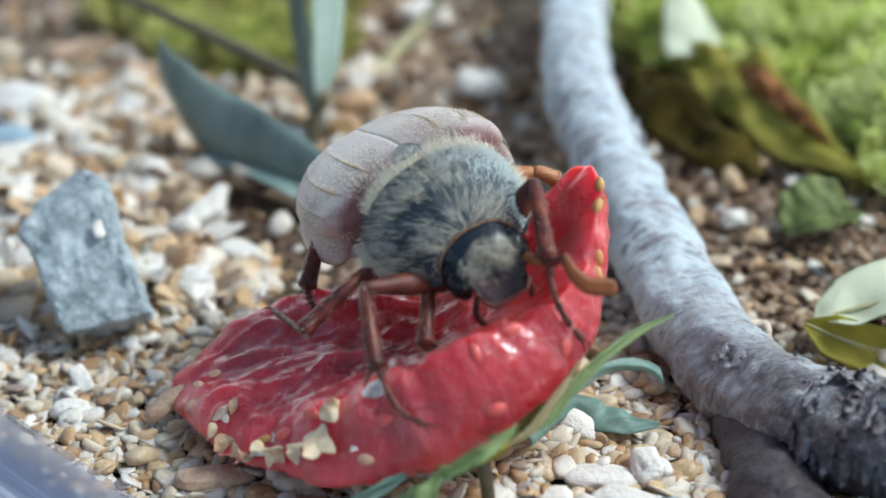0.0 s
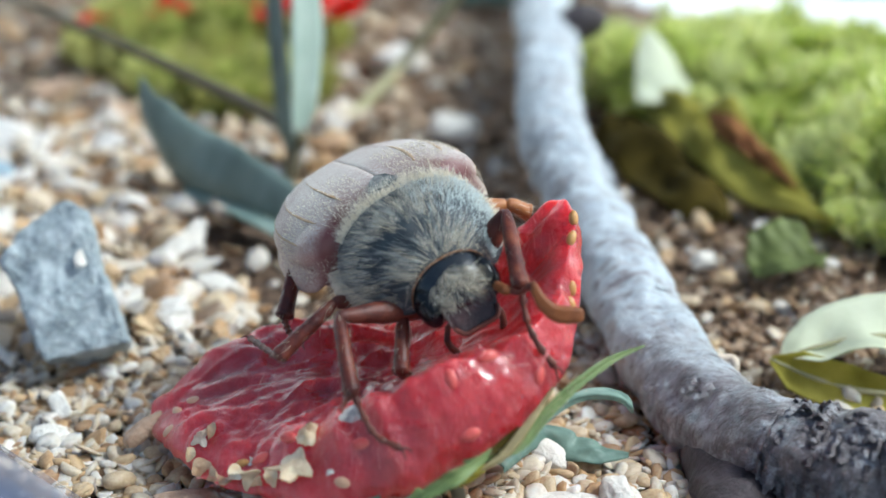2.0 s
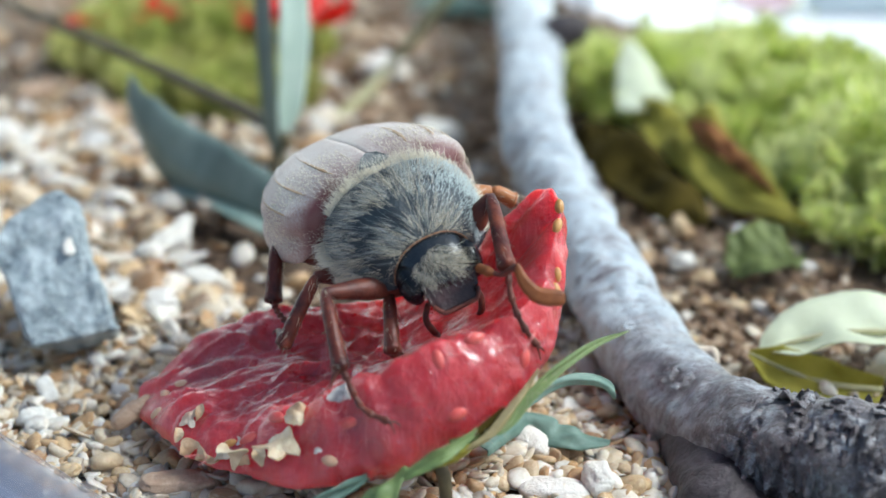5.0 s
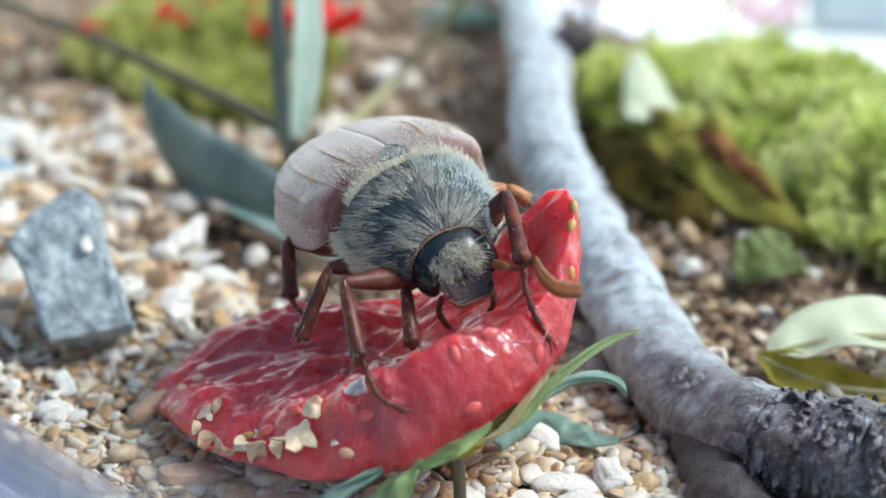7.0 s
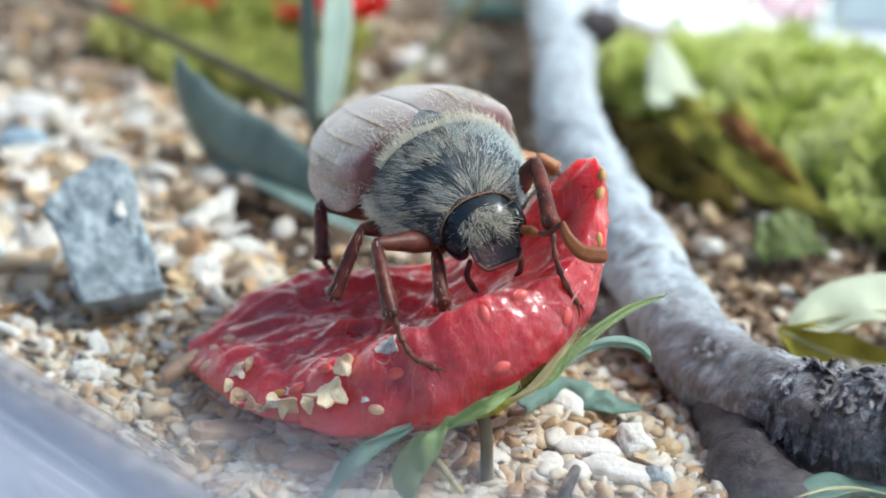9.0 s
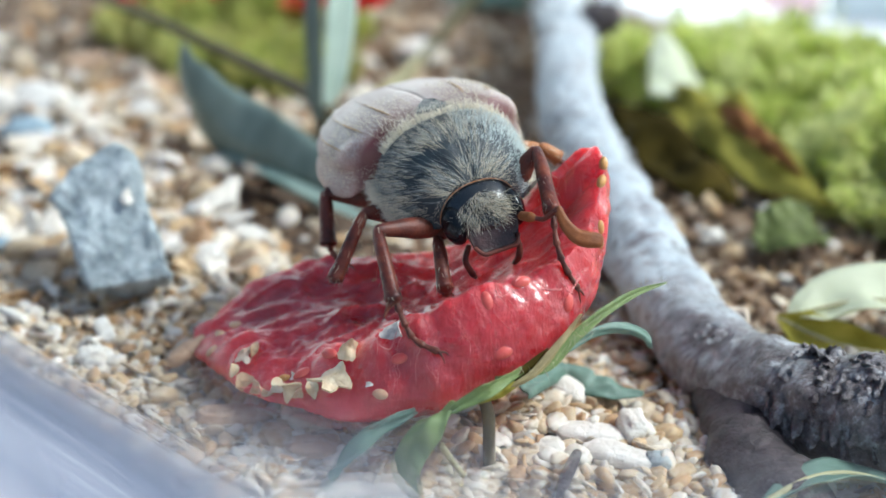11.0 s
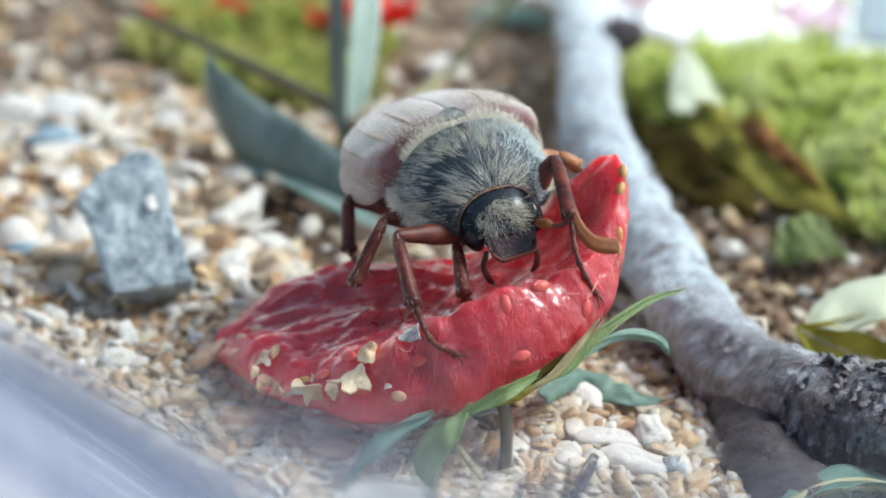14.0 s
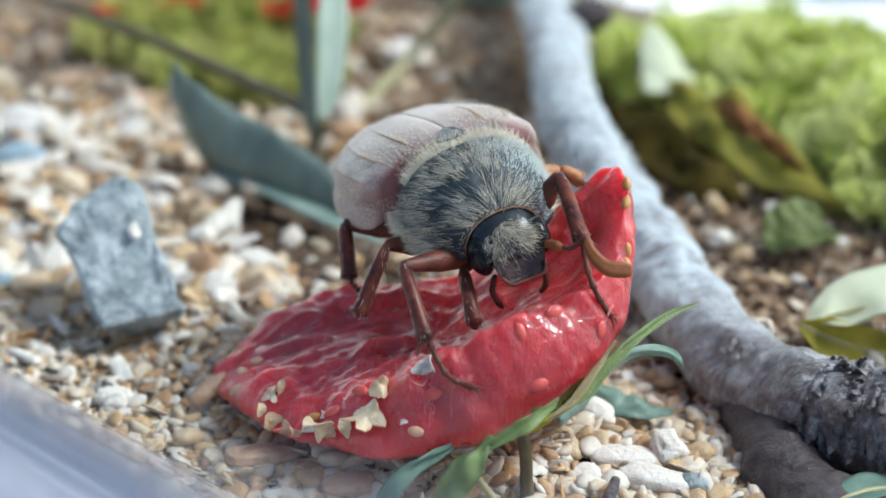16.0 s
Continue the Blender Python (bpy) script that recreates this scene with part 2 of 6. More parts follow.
def make_elytron():
    m = Mat("elytron", 0.42, Coat_Weight=0.25, Coat_Roughness=0.3)
    c = m.ramp(m.noise(3.0, 5), [(0.3, (0.23, 0.115, 0.095)), (0.7, (0.36, 0.215, 0.175))])
    dust = m.mix(1.0, m.ramp(m.noise(0.16, 4, 0.7), [(0.34, (0, 0, 0)), (0.56, (0.95,) * 3)]), m.ramp(m.noise(3.2, 3, 0.5), [(0.32, (0.35,) * 3), (0.52, (1, 1, 1))]), "MULTIPLY")
    c = m.mix(dust, c, (0.43, 0.365, 0.325))
    # the scales are rubbed off at the shoulders and along the front edge
    sep = m.node("ShaderNodeSeparateXYZ", Vector=m.co)
    side = m.node("ShaderNodeMath", Value=sep.outputs["Y"])
    side.operation = "ABSOLUTE"
    flat = m.node("ShaderNodeCombineXYZ", X=sep.outputs["X"], Y=side.outputs[0], Z=sep.outputs["Z"])
    gap = m.node("ShaderNodeVectorMath")
    gap.operation = "DISTANCE"
    m.t.links.new(flat.outputs[0], gap.inputs[0])
    gap.inputs[1].default_value = (-0.0016, 0.0050, 0.0008)
    grain = m.node("ShaderNodeMath", Value=m.noise(0.5, 5, 0.75))
    grain.operation = "MULTIPLY"
    grain.inputs[1].default_value = 0.0064
    far = m.node("ShaderNodeMath", Value=gap.outputs["Value"])
    far.operation = "ADD"
    m.t.links.new(grain.outputs[0], far.inputs[1])
    worn = m.node("ShaderNodeMapRange", Value=far.outputs[0])
    worn.inputs["From Min"].default_value, worn.inputs["From Max"].default_value = 0.0052, 0.0028
    c = m.mix(m.mix(1.0, worn.outputs[0], m.ramp(m.noise(0.2, 3, 0.7), [(0.38, (1, 1, 1)), (0.54, (0.05,) * 3)]), "MULTIPLY"), c, (0.21, 0.088, 0.080))
    lip = m.node("ShaderNodeMapRange", Value=sep.outputs["X"])
    lip.inputs["From Min"].default_value, lip.inputs["From Max"].default_value = -0.0013, -0.0008
    wide = m.node("ShaderNodeMapRange", Value=side.outputs[0])
    wide.inputs["From Min"].default_value, wide.inputs["From Max"].default_value = 0.0022, 0.0032
    both = m.node("ShaderNodeMath", Value=lip.outputs[0])
    both.operation = "MULTIPLY"
    m.t.links.new(wide.outputs[0], both.inputs[1])
    c = m.mix(both.outputs[0], c, (0.13, 0.035, 0.032))
    m.set("Base Color", c)
    m.bump(m.noise(0.18, 4), 0.05)
    return m.m


ELYTRON = make_elytron()
RIB = plain("elytron_rib", (0.30, 0.165, 0.055), (0.43, 0.30, 0.17), 1.1, 0.5, 0.04)
CHITIN_BLACK = plain("chitin_black", (0.007, 0.011, 0.016), (0.024, 0.036, 0.044), 0.8, 0.36, 0.05, 0.12, Specular_IOR_Level=0.4)
CHITIN_DARK = plain("chitin_dark", (0.050, 0.014, 0.011), (0.17, 0.046, 0.026), 0.9, 0.42, 0.06, 0.2, Specular_IOR_Level=0.35)


def make_shin():
    """Leg plates: orange-brown with darker smoky blotches and a waxy gloss."""
    m = Mat("chitin_brown", 0.38, Coat_Weight=0.1, Coat_Roughness=0.2, Specular_IOR_Level=0.25, Subsurface_Weight=0.3, Subsurface_Radius=(0.0008, 0.0003, 0.0002))
    c = m.ramp(m.noise(1.6, 4, 0.6), [(0.34, (0.040, 0.011, 0.010)), (0.50, (0.11, 0.026, 0.017)), (0.68, (0.20, 0.056, 0.027))])
    c = m.mix(m.ramp(m.noise(0.35, 4, 0.7), [(0.52, (0, 0, 0)), (0.7, (0.6,) * 3)]), c, (0.05, 0.018, 0.014))
    m.set("Base Color", c)
    m.bump(m.noise(0.3, 4), 0.07)
    return m.m


CHITIN_BROWN = make_shin()
CHITIN_TAN = plain("chitin_tan", (0.15, 0.045, 0.012), (0.26, 0.088, 0.024), 1.0, 0.5, 0.04, 0.2, Specular_IOR_Level=0.3)
CHITIN_MATT = plain("chitin_matt", (0.11, 0.12, 0.12), (0.30, 0.30, 0.28), 0.4, 0.9, 0.12, 0.15, Specular_IOR_Level=0.15)
HEAD_BLACK = plain("head_black", (0.005, 0.007, 0.010), (0.014, 0.019, 0.024), 0.8, 0.24, 0.03, 0.2, Coat_Weight=0.3, Coat_Roughness=0.12)
MOUTH = plain("mouth_plate", (0.010, 0.006, 0.007), (0.050, 0.018, 0.016), 0.9, 0.24, 0.06, 0.25)
EYE = plain("eye", (0.004, 0.005, 0.007), (0.008, 0.010, 0.012), 0.5, 0.22, 0.004, 0.06, Specular_IOR_Level=0.25)
CHITIN_AMBER = plain("chitin_amber", (0.30, 0.10, 0.03), (0.46, 0.19, 0.06), 1.0, 0.45, 0.04, 0.2)
HAIR_PALE = plain("hair_pale", (0.58, 0.50, 0.36), (0.74, 0.67, 0.52), 0.6, 0.45, 0.0)
HAIR_CREAM = plain("hair_cream", (0.70, 0.62, 0.45), (0.86, 0.80, 0.66), 0.6, 0.5, 0.0)
HAIR_GREY = plain("hair_grey", (0.24, 0.26, 0.25), (0.44, 0.45, 0.42), 0.6, 0.4, 0.0)
HAIR_BLUE = plain("hair_blue", (0.50, 0.58, 0.57), (0.66, 0.72, 0.69), 0.6, 0.4, 0.0)
BELLY_WHITE = plain("belly_white", (0.50, 0.46, 0.42), (0.66, 0.62, 0.57), 0.6, 0.7, 0.1)



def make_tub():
    """Moulded clear plastic: its refraction is painted as streaks along the rim, clearer at its inner edge."""
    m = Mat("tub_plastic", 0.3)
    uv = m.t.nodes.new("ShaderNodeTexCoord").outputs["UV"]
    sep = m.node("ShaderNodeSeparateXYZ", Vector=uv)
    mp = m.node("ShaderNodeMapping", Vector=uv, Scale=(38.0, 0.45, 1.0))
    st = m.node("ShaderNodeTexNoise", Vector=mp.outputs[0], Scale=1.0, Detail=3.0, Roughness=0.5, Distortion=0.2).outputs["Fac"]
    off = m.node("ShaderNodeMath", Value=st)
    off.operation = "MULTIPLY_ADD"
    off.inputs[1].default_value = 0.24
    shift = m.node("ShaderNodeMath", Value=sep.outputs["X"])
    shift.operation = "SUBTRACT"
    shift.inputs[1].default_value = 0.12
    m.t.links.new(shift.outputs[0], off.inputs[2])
    # dark and pale bands painted for light bent in the plastic
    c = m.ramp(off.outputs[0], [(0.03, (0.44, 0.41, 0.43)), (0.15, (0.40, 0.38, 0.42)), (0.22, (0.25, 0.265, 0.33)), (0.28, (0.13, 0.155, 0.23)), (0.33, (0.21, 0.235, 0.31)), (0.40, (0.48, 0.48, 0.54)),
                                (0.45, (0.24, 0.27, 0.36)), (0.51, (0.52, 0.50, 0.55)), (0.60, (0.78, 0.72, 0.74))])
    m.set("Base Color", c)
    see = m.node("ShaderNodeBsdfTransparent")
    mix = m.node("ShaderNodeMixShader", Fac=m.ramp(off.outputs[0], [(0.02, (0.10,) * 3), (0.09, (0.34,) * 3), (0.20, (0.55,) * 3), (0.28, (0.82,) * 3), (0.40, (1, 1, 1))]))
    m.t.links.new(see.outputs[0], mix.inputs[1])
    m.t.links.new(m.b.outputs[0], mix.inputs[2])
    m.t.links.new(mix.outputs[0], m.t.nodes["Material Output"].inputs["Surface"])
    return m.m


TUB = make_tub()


def make_wall():
    """Thin clear plastic: mostly see-through, with a milky bloom and a gloss."""
    m = Mat("tub_wall", 0.25)
    mp = m.node("ShaderNodeMapping", Vector=m.co, Rotation=(0, 0, radians(30)), Scale=(0.2, 1.0, 0.6))
    st = m.node("ShaderNodeTexNoise", Vector=mp.outputs[0], Scale=140.0, Detail=3.0)
    m.set("Base Color", m.ramp(st.outputs["Fac"], [(0.3, (0.62, 0.62, 0.68)), (0.7, (0.82, 0.82, 0.85))]))
    scuffed = m.node("ShaderNodeBsdfRefraction", Roughness=0.16, IOR=1.03)
    open_air = m.node("ShaderNodeBsdfTransparent")
    sep = m.node("ShaderNodeSeparateXYZ", Vector=m.t.nodes.new("ShaderNodeTexCoord").outputs["UV"])
    low = m.node("ShaderNodeMapRange", Value=sep.outputs["Y"])
    low.inputs["From Min"].default_value, low.inputs["From Max"].default_value = 1.0, 0.72
    low.interpolation_type = "SMOOTHSTEP"
    fac = m.mix(1.0, m.ramp(st.outputs["Fac"], [(0.25, (0.24,) * 3), (0.75, (0.54,) * 3)]), low.outputs[0], "MULTIPLY")
    clear = m.node("ShaderNodeMixShader", Fac=m.mix(1.0, low.outputs[0], (0.65,) * 3, "MULTIPLY"))
    m.t.links.new(open_air.outputs[0], clear.inputs[1])
    m.t.links.new(scuffed.outputs[0], clear.inputs[2])
    mix = m.node("ShaderNodeMixShader", Fac=fac)
    m.t.links.new(clear.outputs[0], mix.inputs[1])
    m.t.links.new(m.b.outputs[0], mix.inputs[2])
    m.t.links.new(mix.outputs[0], m.t.nodes["Material Output"].inputs["Surface"])
    return m.m


TUB_WALL = make_wall()


def make_daylight():
    m = bpy.data.materials.new("daylight")
    m.use_nodes = True
    e = m.node_tree.nodes.new("ShaderNodeEmission")
    e.inputs["Color"].default_value, e.inputs["Strength"].default_value = (1.0, 1.0, 0.96, 1), 1.7
    m.node_tree.links.new(e.outputs[0], m.node_tree.nodes["Material Output"].inputs["Surface"])
    return m


DAYLIGHT = make_daylight()
TABLE = plain("table_paint", (0.82, 0.81, 0.84), (0.88, 0.87, 0.89), 30.0, 0.5, 0.02, 2.0)
FRAME_GREY = plain("frame_grey", (0.58, 0.66, 0.68), (0.64, 0.72, 0.74), 20.0, 0.5, 0.02, 2.0)
FRAME_YELLOW = plain("frame_yellow", (0.66, 0.68, 0.36), (0.72, 0.73, 0.42), 20.0, 0.5, 0.02, 2.0)


# ---------------------------------------------------------------- mesh helpers (millimetres in, metres out)
def mesh_of(name, verts, faces, material, smooth=True):
    me = bpy.data.meshes.new(name)
    me.from_pydata([(v[0] * MM, v[1] * MM, v[2] * MM) for v in verts], [], faces)
    mats = material if isinstance(material, (list, tuple)) else [material]
    for mt in mats:
        me.materials.append(mt)
    if smooth:
        me.polygons.foreach_set("use_smooth", [True] * len(me.polygons))
    me.update()
    return me


def fix(me):
    bm = bmesh.new()
    bm.from_mesh(me)
    bmesh.ops.recalc_face_normals(bm, faces=bm.faces)
    bm.to_mesh(me)
    bm.free()
    return me


def part(name, data, parent=None, label="", m=None):
    """Links a mesh as one object, under a thing or a part when one is given."""
    ob = new(name, data)
    if parent is not None:
        ob.parent = parent
    if m is not None:
        ob.matrix_basis = m
    if label:
        ob["label"] = label
    return ob


def empty(name, m):
    ob = new(name)
    ob.empty_display_size = 0.002
    ob.matrix_basis = m
    return ob


def spline(pts, n):
    """n + 1 points along a Catmull-Rom curve through pts."""
    P = [Vector(p) for p in pts]
    P = [P[0] * 2 - P[1]] + P + [P[-1] * 2 - P[-2]]
    out = []
    segs = len(P) - 3
    for i in range(n + 1):
        s = min(i / n * segs, segs - 1e-6)
        k = int(s)
        u = s - k
        a, b, c, d = P[k:k + 4]
        out.append(0.5 * ((2 * b) + (c - a) * u + (2 * a - 5 * b + 4 * c - d) * u * u + (3 * b - a - 3 * c + d) * u ** 3))
    return out


def lerp(tab, x):
    """Linear look-up in a table of (x, value)."""
    n = len(tab)
    if x <= tab[0][0]:
        return tab[0][1]
    lo, hi = 0, n - 1
    if x >= tab[hi][0]:
        return tab[hi][1]
    while hi - lo > 1:
        m = (lo + hi) // 2
        if tab[m][0] <= x:
            lo = m
        else:
            hi = m
    a, b = tab[lo], tab[hi]
    return a[1] + (b[1] - a[1]) * (x - a[0]) / max(b[0] - a[0], 1e-9)


def tube_data(pts, radii, n=24, k=12, wobble=0.0, flat=1.0, seed=0, tip=True):
    """Verts and faces of a round-ended tube along pts; radii: table over 0..1."""
    line = spline(pts, n)
    V, F = [], []
    up = Vector((0.13, 0.21, 1.0))
    for i, p in enumerate(line):
        d = (line[min(i + 1, n)] - line[max(i - 1, 0)]).normalized()
        s = d.cross(up)
        if s.length < 0.05:
            s = d.cross(Vector((1, 0, 0)))
        s.normalize()
        u = s.cross(d)
        r = lerp(radii, i / n)
        for j in range(k):
            a = 2 * math.pi * j / k
            q = p + (s * math.cos(a) + u * math.sin(a) * flat) * r
            if wobble:
                w = noise.noise(Vector((q.x * 0.35 + seed, q.y * 0.35, q.z * 0.35))) + 0.5 * noise.noise(Vector((q.x * 0.9 + seed, q.y * 0.9, q.z * 0.9)))
                q = p + (q - p) * (1 + wobble * w)
            V.append(q)
    for i in range(n):
        for j in range(k):
            a, b = i * k + j, i * k + (j + 1) % k
            F.append((a, b, b + k, a + k))
    if tip:
        for i, sgn in ((0, -1), (n, 1)):
            d = (line[1] - line[0]) if i == 0 else (line[n] - line[n - 1])
            c = len(V)
            V.append(line[i] + d.normalized() * sgn * lerp(radii, i / n) * 0.55)
            for j in range(k):
                a, b = i * k + j, i * k + (j + 1) % k
                F.append((b, a, c) if i == 0 else (a, b, c))
    return V, F


def tube(name, pts, radii, material, **kw):
    if not isinstance(radii, (list, tuple)):
        radii = [(0, radii), (1, radii)]
    V, F = tube_data(pts, radii, **kw)
    return mesh_of(name, V, F, material)


def blob(name, r, material, rough=0.0, size=1.0, seed=0, n=24, k=16, power=1.0):
    """A rounded lump with half-axes r."""
    V, F = [], []
    for i in range(n + 1):
        th = math.pi * i / n
        for j in range(k * 2):
            ph = math.pi * j / k
            d = Vector((math.sin(th) * math.cos(ph), math.sin(th) * math.sin(ph), math.cos(th)))
            d = Vector([math.copysign(abs(c) ** power, c) for c in d])
            s = 1 + rough * noise.fractal(d * (1 / size) + Vector((seed, seed * 2.3, 0)), 1.0, 2.0, 4)
            V.append((d.x * r[0] * s, d.y * r[1] * s, d.z * r[2] * s))
    w = 2 * k
    for i in range(n):
        for j in range(w):
            a, b = i * w + j, i * w + (j + 1) % w
            F.append((a, a + w, b + w, b))
    me = mesh_of(name, V, F, material)
    bm = bmesh.new()
    bm.from_mesh(me)
    bmesh.ops.remove_doubles(bm, verts=bm.verts, dist=1e-7)
    bmesh.ops.recalc_face_normals(bm, faces=bm.faces)
    bm.to_mesh(me)
    bm.free()
    return me


def leaf(name, mid, width, side, material, fold=0.25, curl=0.0, thick=0.18, n=28, k=8, wave=0.0, seed=0, back=None):
    """A leaf along the curve mid: width is a table of half-widths, side the way across it."""
    line = spline(mid, n)
    V, F, mi = [], [], []
    S = Vector(side).normalized()
    for layer in (0, 1):
        for i, p in enumerate(line):
            d = (line[min(i + 1, n)] - line[max(i - 1, 0)]).normalized()
            s = (S - d * S.dot(d)).normalized()
            u = s.cross(d)
            w = max(lerp(width, i / n), 0.02)
            for j in range(k + 1):
                v = 2 * j / k - 1
                lift = fold * abs(v) * w + curl * v * v * w + wave * w * noise.noise(Vector((i / n * 5.0 + seed, v * 1.3, seed)))
                q = p + s * (v * w) + u * lift - u * (thick * layer * (1 - 0.6 * abs(v)))
                V.append(q)
    m = (n + 1) * (k + 1)
    for layer in (0, 1):
        for i in range(n):
            for j in range(k):
                a = layer * m + i * (k + 1) + j
                f = (a, a + 1, a + k + 2, a + k + 1)
                F.append(f if layer else f[::-1])
                mi.append(layer)
    for i in range(n):
        for j in (0, k):
            a = i * (k + 1) + j
            F.append((a, a + k + 1, a + k + 1 + m, a + m))
            mi.append(0)
    for i in (0, n):
        for j in range(k):
            a = i * (k + 1) + j
            F.append((a, a + 1, a + 1 + m, a + m))
            mi.append(0)
    me = mesh_of(name, V, F, [material, back or material])
    me.polygons.foreach_set("material_index", mi)
    return fix(me)


# ---------------------------------------------------------------- ground
def ground_z(x, y):
    """Height of the gravel bed."""
    z = 0.9 * noise.noise(Vector((x * 0.06, y * 0.06, 0.3))) + 0.35 * noise.noise(Vector((x * 0.2, y * 0.2, 1.7)))
    z += 1.8 * math.exp(-((x + 3) ** 2 / 90 + (y - 3) ** 2 / 60))      # heaped up under the fruit
    z += 1.6 * math.exp(-((x + 36) ** 2 / 260 + (y - 52) ** 2 / 700))   # the bank beside the tub wall
    d = (x + 22.0) * -0.72 + (y - 5.5) * -0.70                          # the bed ends at the tub's rounded wall
    if d > 0:
        z -= min(0.35 * d * d, 2.0 + 0.3 * d)
    return z - 0.4


def in_tub(x, y):
    return x < 46 - 0.9 * max(0.0, y - 88)


def build_ground():
    nx, ny = 150, 190
    x0, x1, y0, y1 = -85.0, 60.0, -24.0, 165.0
    V = []
    for j in range(ny + 1):
        for i in range(nx + 1):
            x, y = x0 + (x1 - x0) * i / nx, y0 + (y1 - y0) * j / ny
            V.append((x, y, ground_z(x, y) - 0.5))
    F = []
    for j in range(ny):
        for i in range(nx):
            a = j * (nx + 1) + i
            if in_tub(V[a][0], V[a][1]):
                F.append((a, a + 1, a + nx + 2, a + nx + 1))
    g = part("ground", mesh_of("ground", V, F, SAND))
    tagged(g, "sandy brown substrate under loose shell gravel", "ground", kind="structure")
    return g


ground = build_ground()


def chip(rng, flatness):
    """An angular grain about 2 across: the hull of a few random points."""
    bm = bmesh.new()
    n = rng.choice((9, 11, 13, 15))
    wide = rng.uniform(0.5, 0.95)
    for _ in range(n):
        v = Vector((rng.gauss(0, 1), rng.gauss(0, 1), rng.gauss(0, 1))).normalized()
        bm.verts.new((v.x, v.y * wide, v.z * flatness))
    res = bmesh.ops.convex_hull(bm, input=bm.verts)
    bmesh.ops.delete(bm, geom=[g for g in res["geom_interior"] if isinstance(g, bmesh.types.BMVert)], context="VERTS")
    bm.verts.index_update()
    V = [v.co.copy() for v in bm.verts]
    F = [tuple(v.index for v in f.verts) for f in bm.faces]
    bm.free()
    return V, F, False


def round_grain(rng, flatness):
    """A water-worn grain: a lumpy ball of 80 faces."""
    bm = bmesh.new()
    bmesh.ops.create_icosphere(bm, subdivisions=2, radius=1.0)
    off = Vector((rng.uniform(0, 50), rng.uniform(0, 50), rng.uniform(0, 50)))
    wide = rng.uniform(0.65, 0.95)
    for v in bm.verts:
        d = v.co.normalized()
        s = 1 + 0.38 * noise.noise(d * 1.2 + off) + 0.14 * noise.noise(d * 3.0 + off)
        v.co = Vector((d.x * s, d.y * wide * s, d.z * flatness * s))
    bm.verts.index_update()
    V = [v.co.copy() for v in bm.verts]
    F = [tuple(v.index for v in f.verts) for f in bm.faces]
    bm.free()
    return V, F, True


def worn_chip(rng, flatness):
    """A broken shell chip with worn edges: a ball cut by a few soft planes."""
    bm = bmesh.new()
    bmesh.ops.create_icosphere(bm, subdivisions=2, radius=1.0)
    cuts = [(Vector((rng.gauss(0, 1), rng.gauss(0, 1), rng.gauss(0, 1))).normalized(), rng.uniform(0.45, 0.9)) for _ in range(9)]
    cuts += [(Vector((0.1, 0.1, 1)), 0.7), (Vector((0.1, -0.1, -1)), 0.7)]
    off = Vector((rng.uniform(0, 50), rng.uniform(0, 50), rng.uniform(0, 50)))
    wide = rng.uniform(0.5, 0.95)
    for v in bm.verts:
        d = v.co.normalized()
        r = (1 + sum((max(0.0, d.dot(n)) / h) ** 9 for n, h in cuts)) ** (-1 / 9)
        r *= 1 + 0.12 * noise.noise(d * 2.5 + off)
        v.co = Vector((d.x * r * 1.3, d.y * wide * r * 1.3, d.z * flatness * r * 1.3))
    bm.verts.index_update()
    V = [v.co.copy() for v in bm.verts]
    F = [tuple(v.index for v in f.verts) for f in bm.faces]
    bm.free()
    return V, F, True


rng = random.Random(7)
WORN = [worn_chip(rng, rng.choice((0.16, 0.22, 0.3, 0.42, 0.6))) for _ in range(48)]
CHIPS = [chip(rng, rng.choice((0.14, 0.2, 0.28, 0.42, 0.6))) for _ in range(52)] + [round_grain(rng, rng.choice((0.35, 0.5, 0.7))) for _ in range(9)]


def grain_pose(rng, x, y, s, lift=0.0):
    rot = Euler((rng.gauss(0, 0.45), rng.gauss(0, 0.45), rng.uniform(0, 6.28)))
    return Vector((x, y, ground_z(x, y) + s * (0.15 + lift))), rot.to_matrix()


def shade_patch(x, y):
    """Gravel thinned to dark soil as painted-in shade under the leaf and the beetle."""
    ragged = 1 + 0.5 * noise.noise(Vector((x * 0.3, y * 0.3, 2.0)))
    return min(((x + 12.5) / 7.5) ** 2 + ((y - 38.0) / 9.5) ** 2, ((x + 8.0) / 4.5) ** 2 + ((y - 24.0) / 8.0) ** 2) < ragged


def soil_like(x, y):
    """Where bare brown soil shows between few grains."""
    return (-9 < x < 60 and y > 24) or (x > 15 and y > 26 - 1.6 * (x - 15)) or y > 70 or (x < -12 and y > 57 + 0.6 * max(0.0, -23 - x)) or shade_patch(x, y)


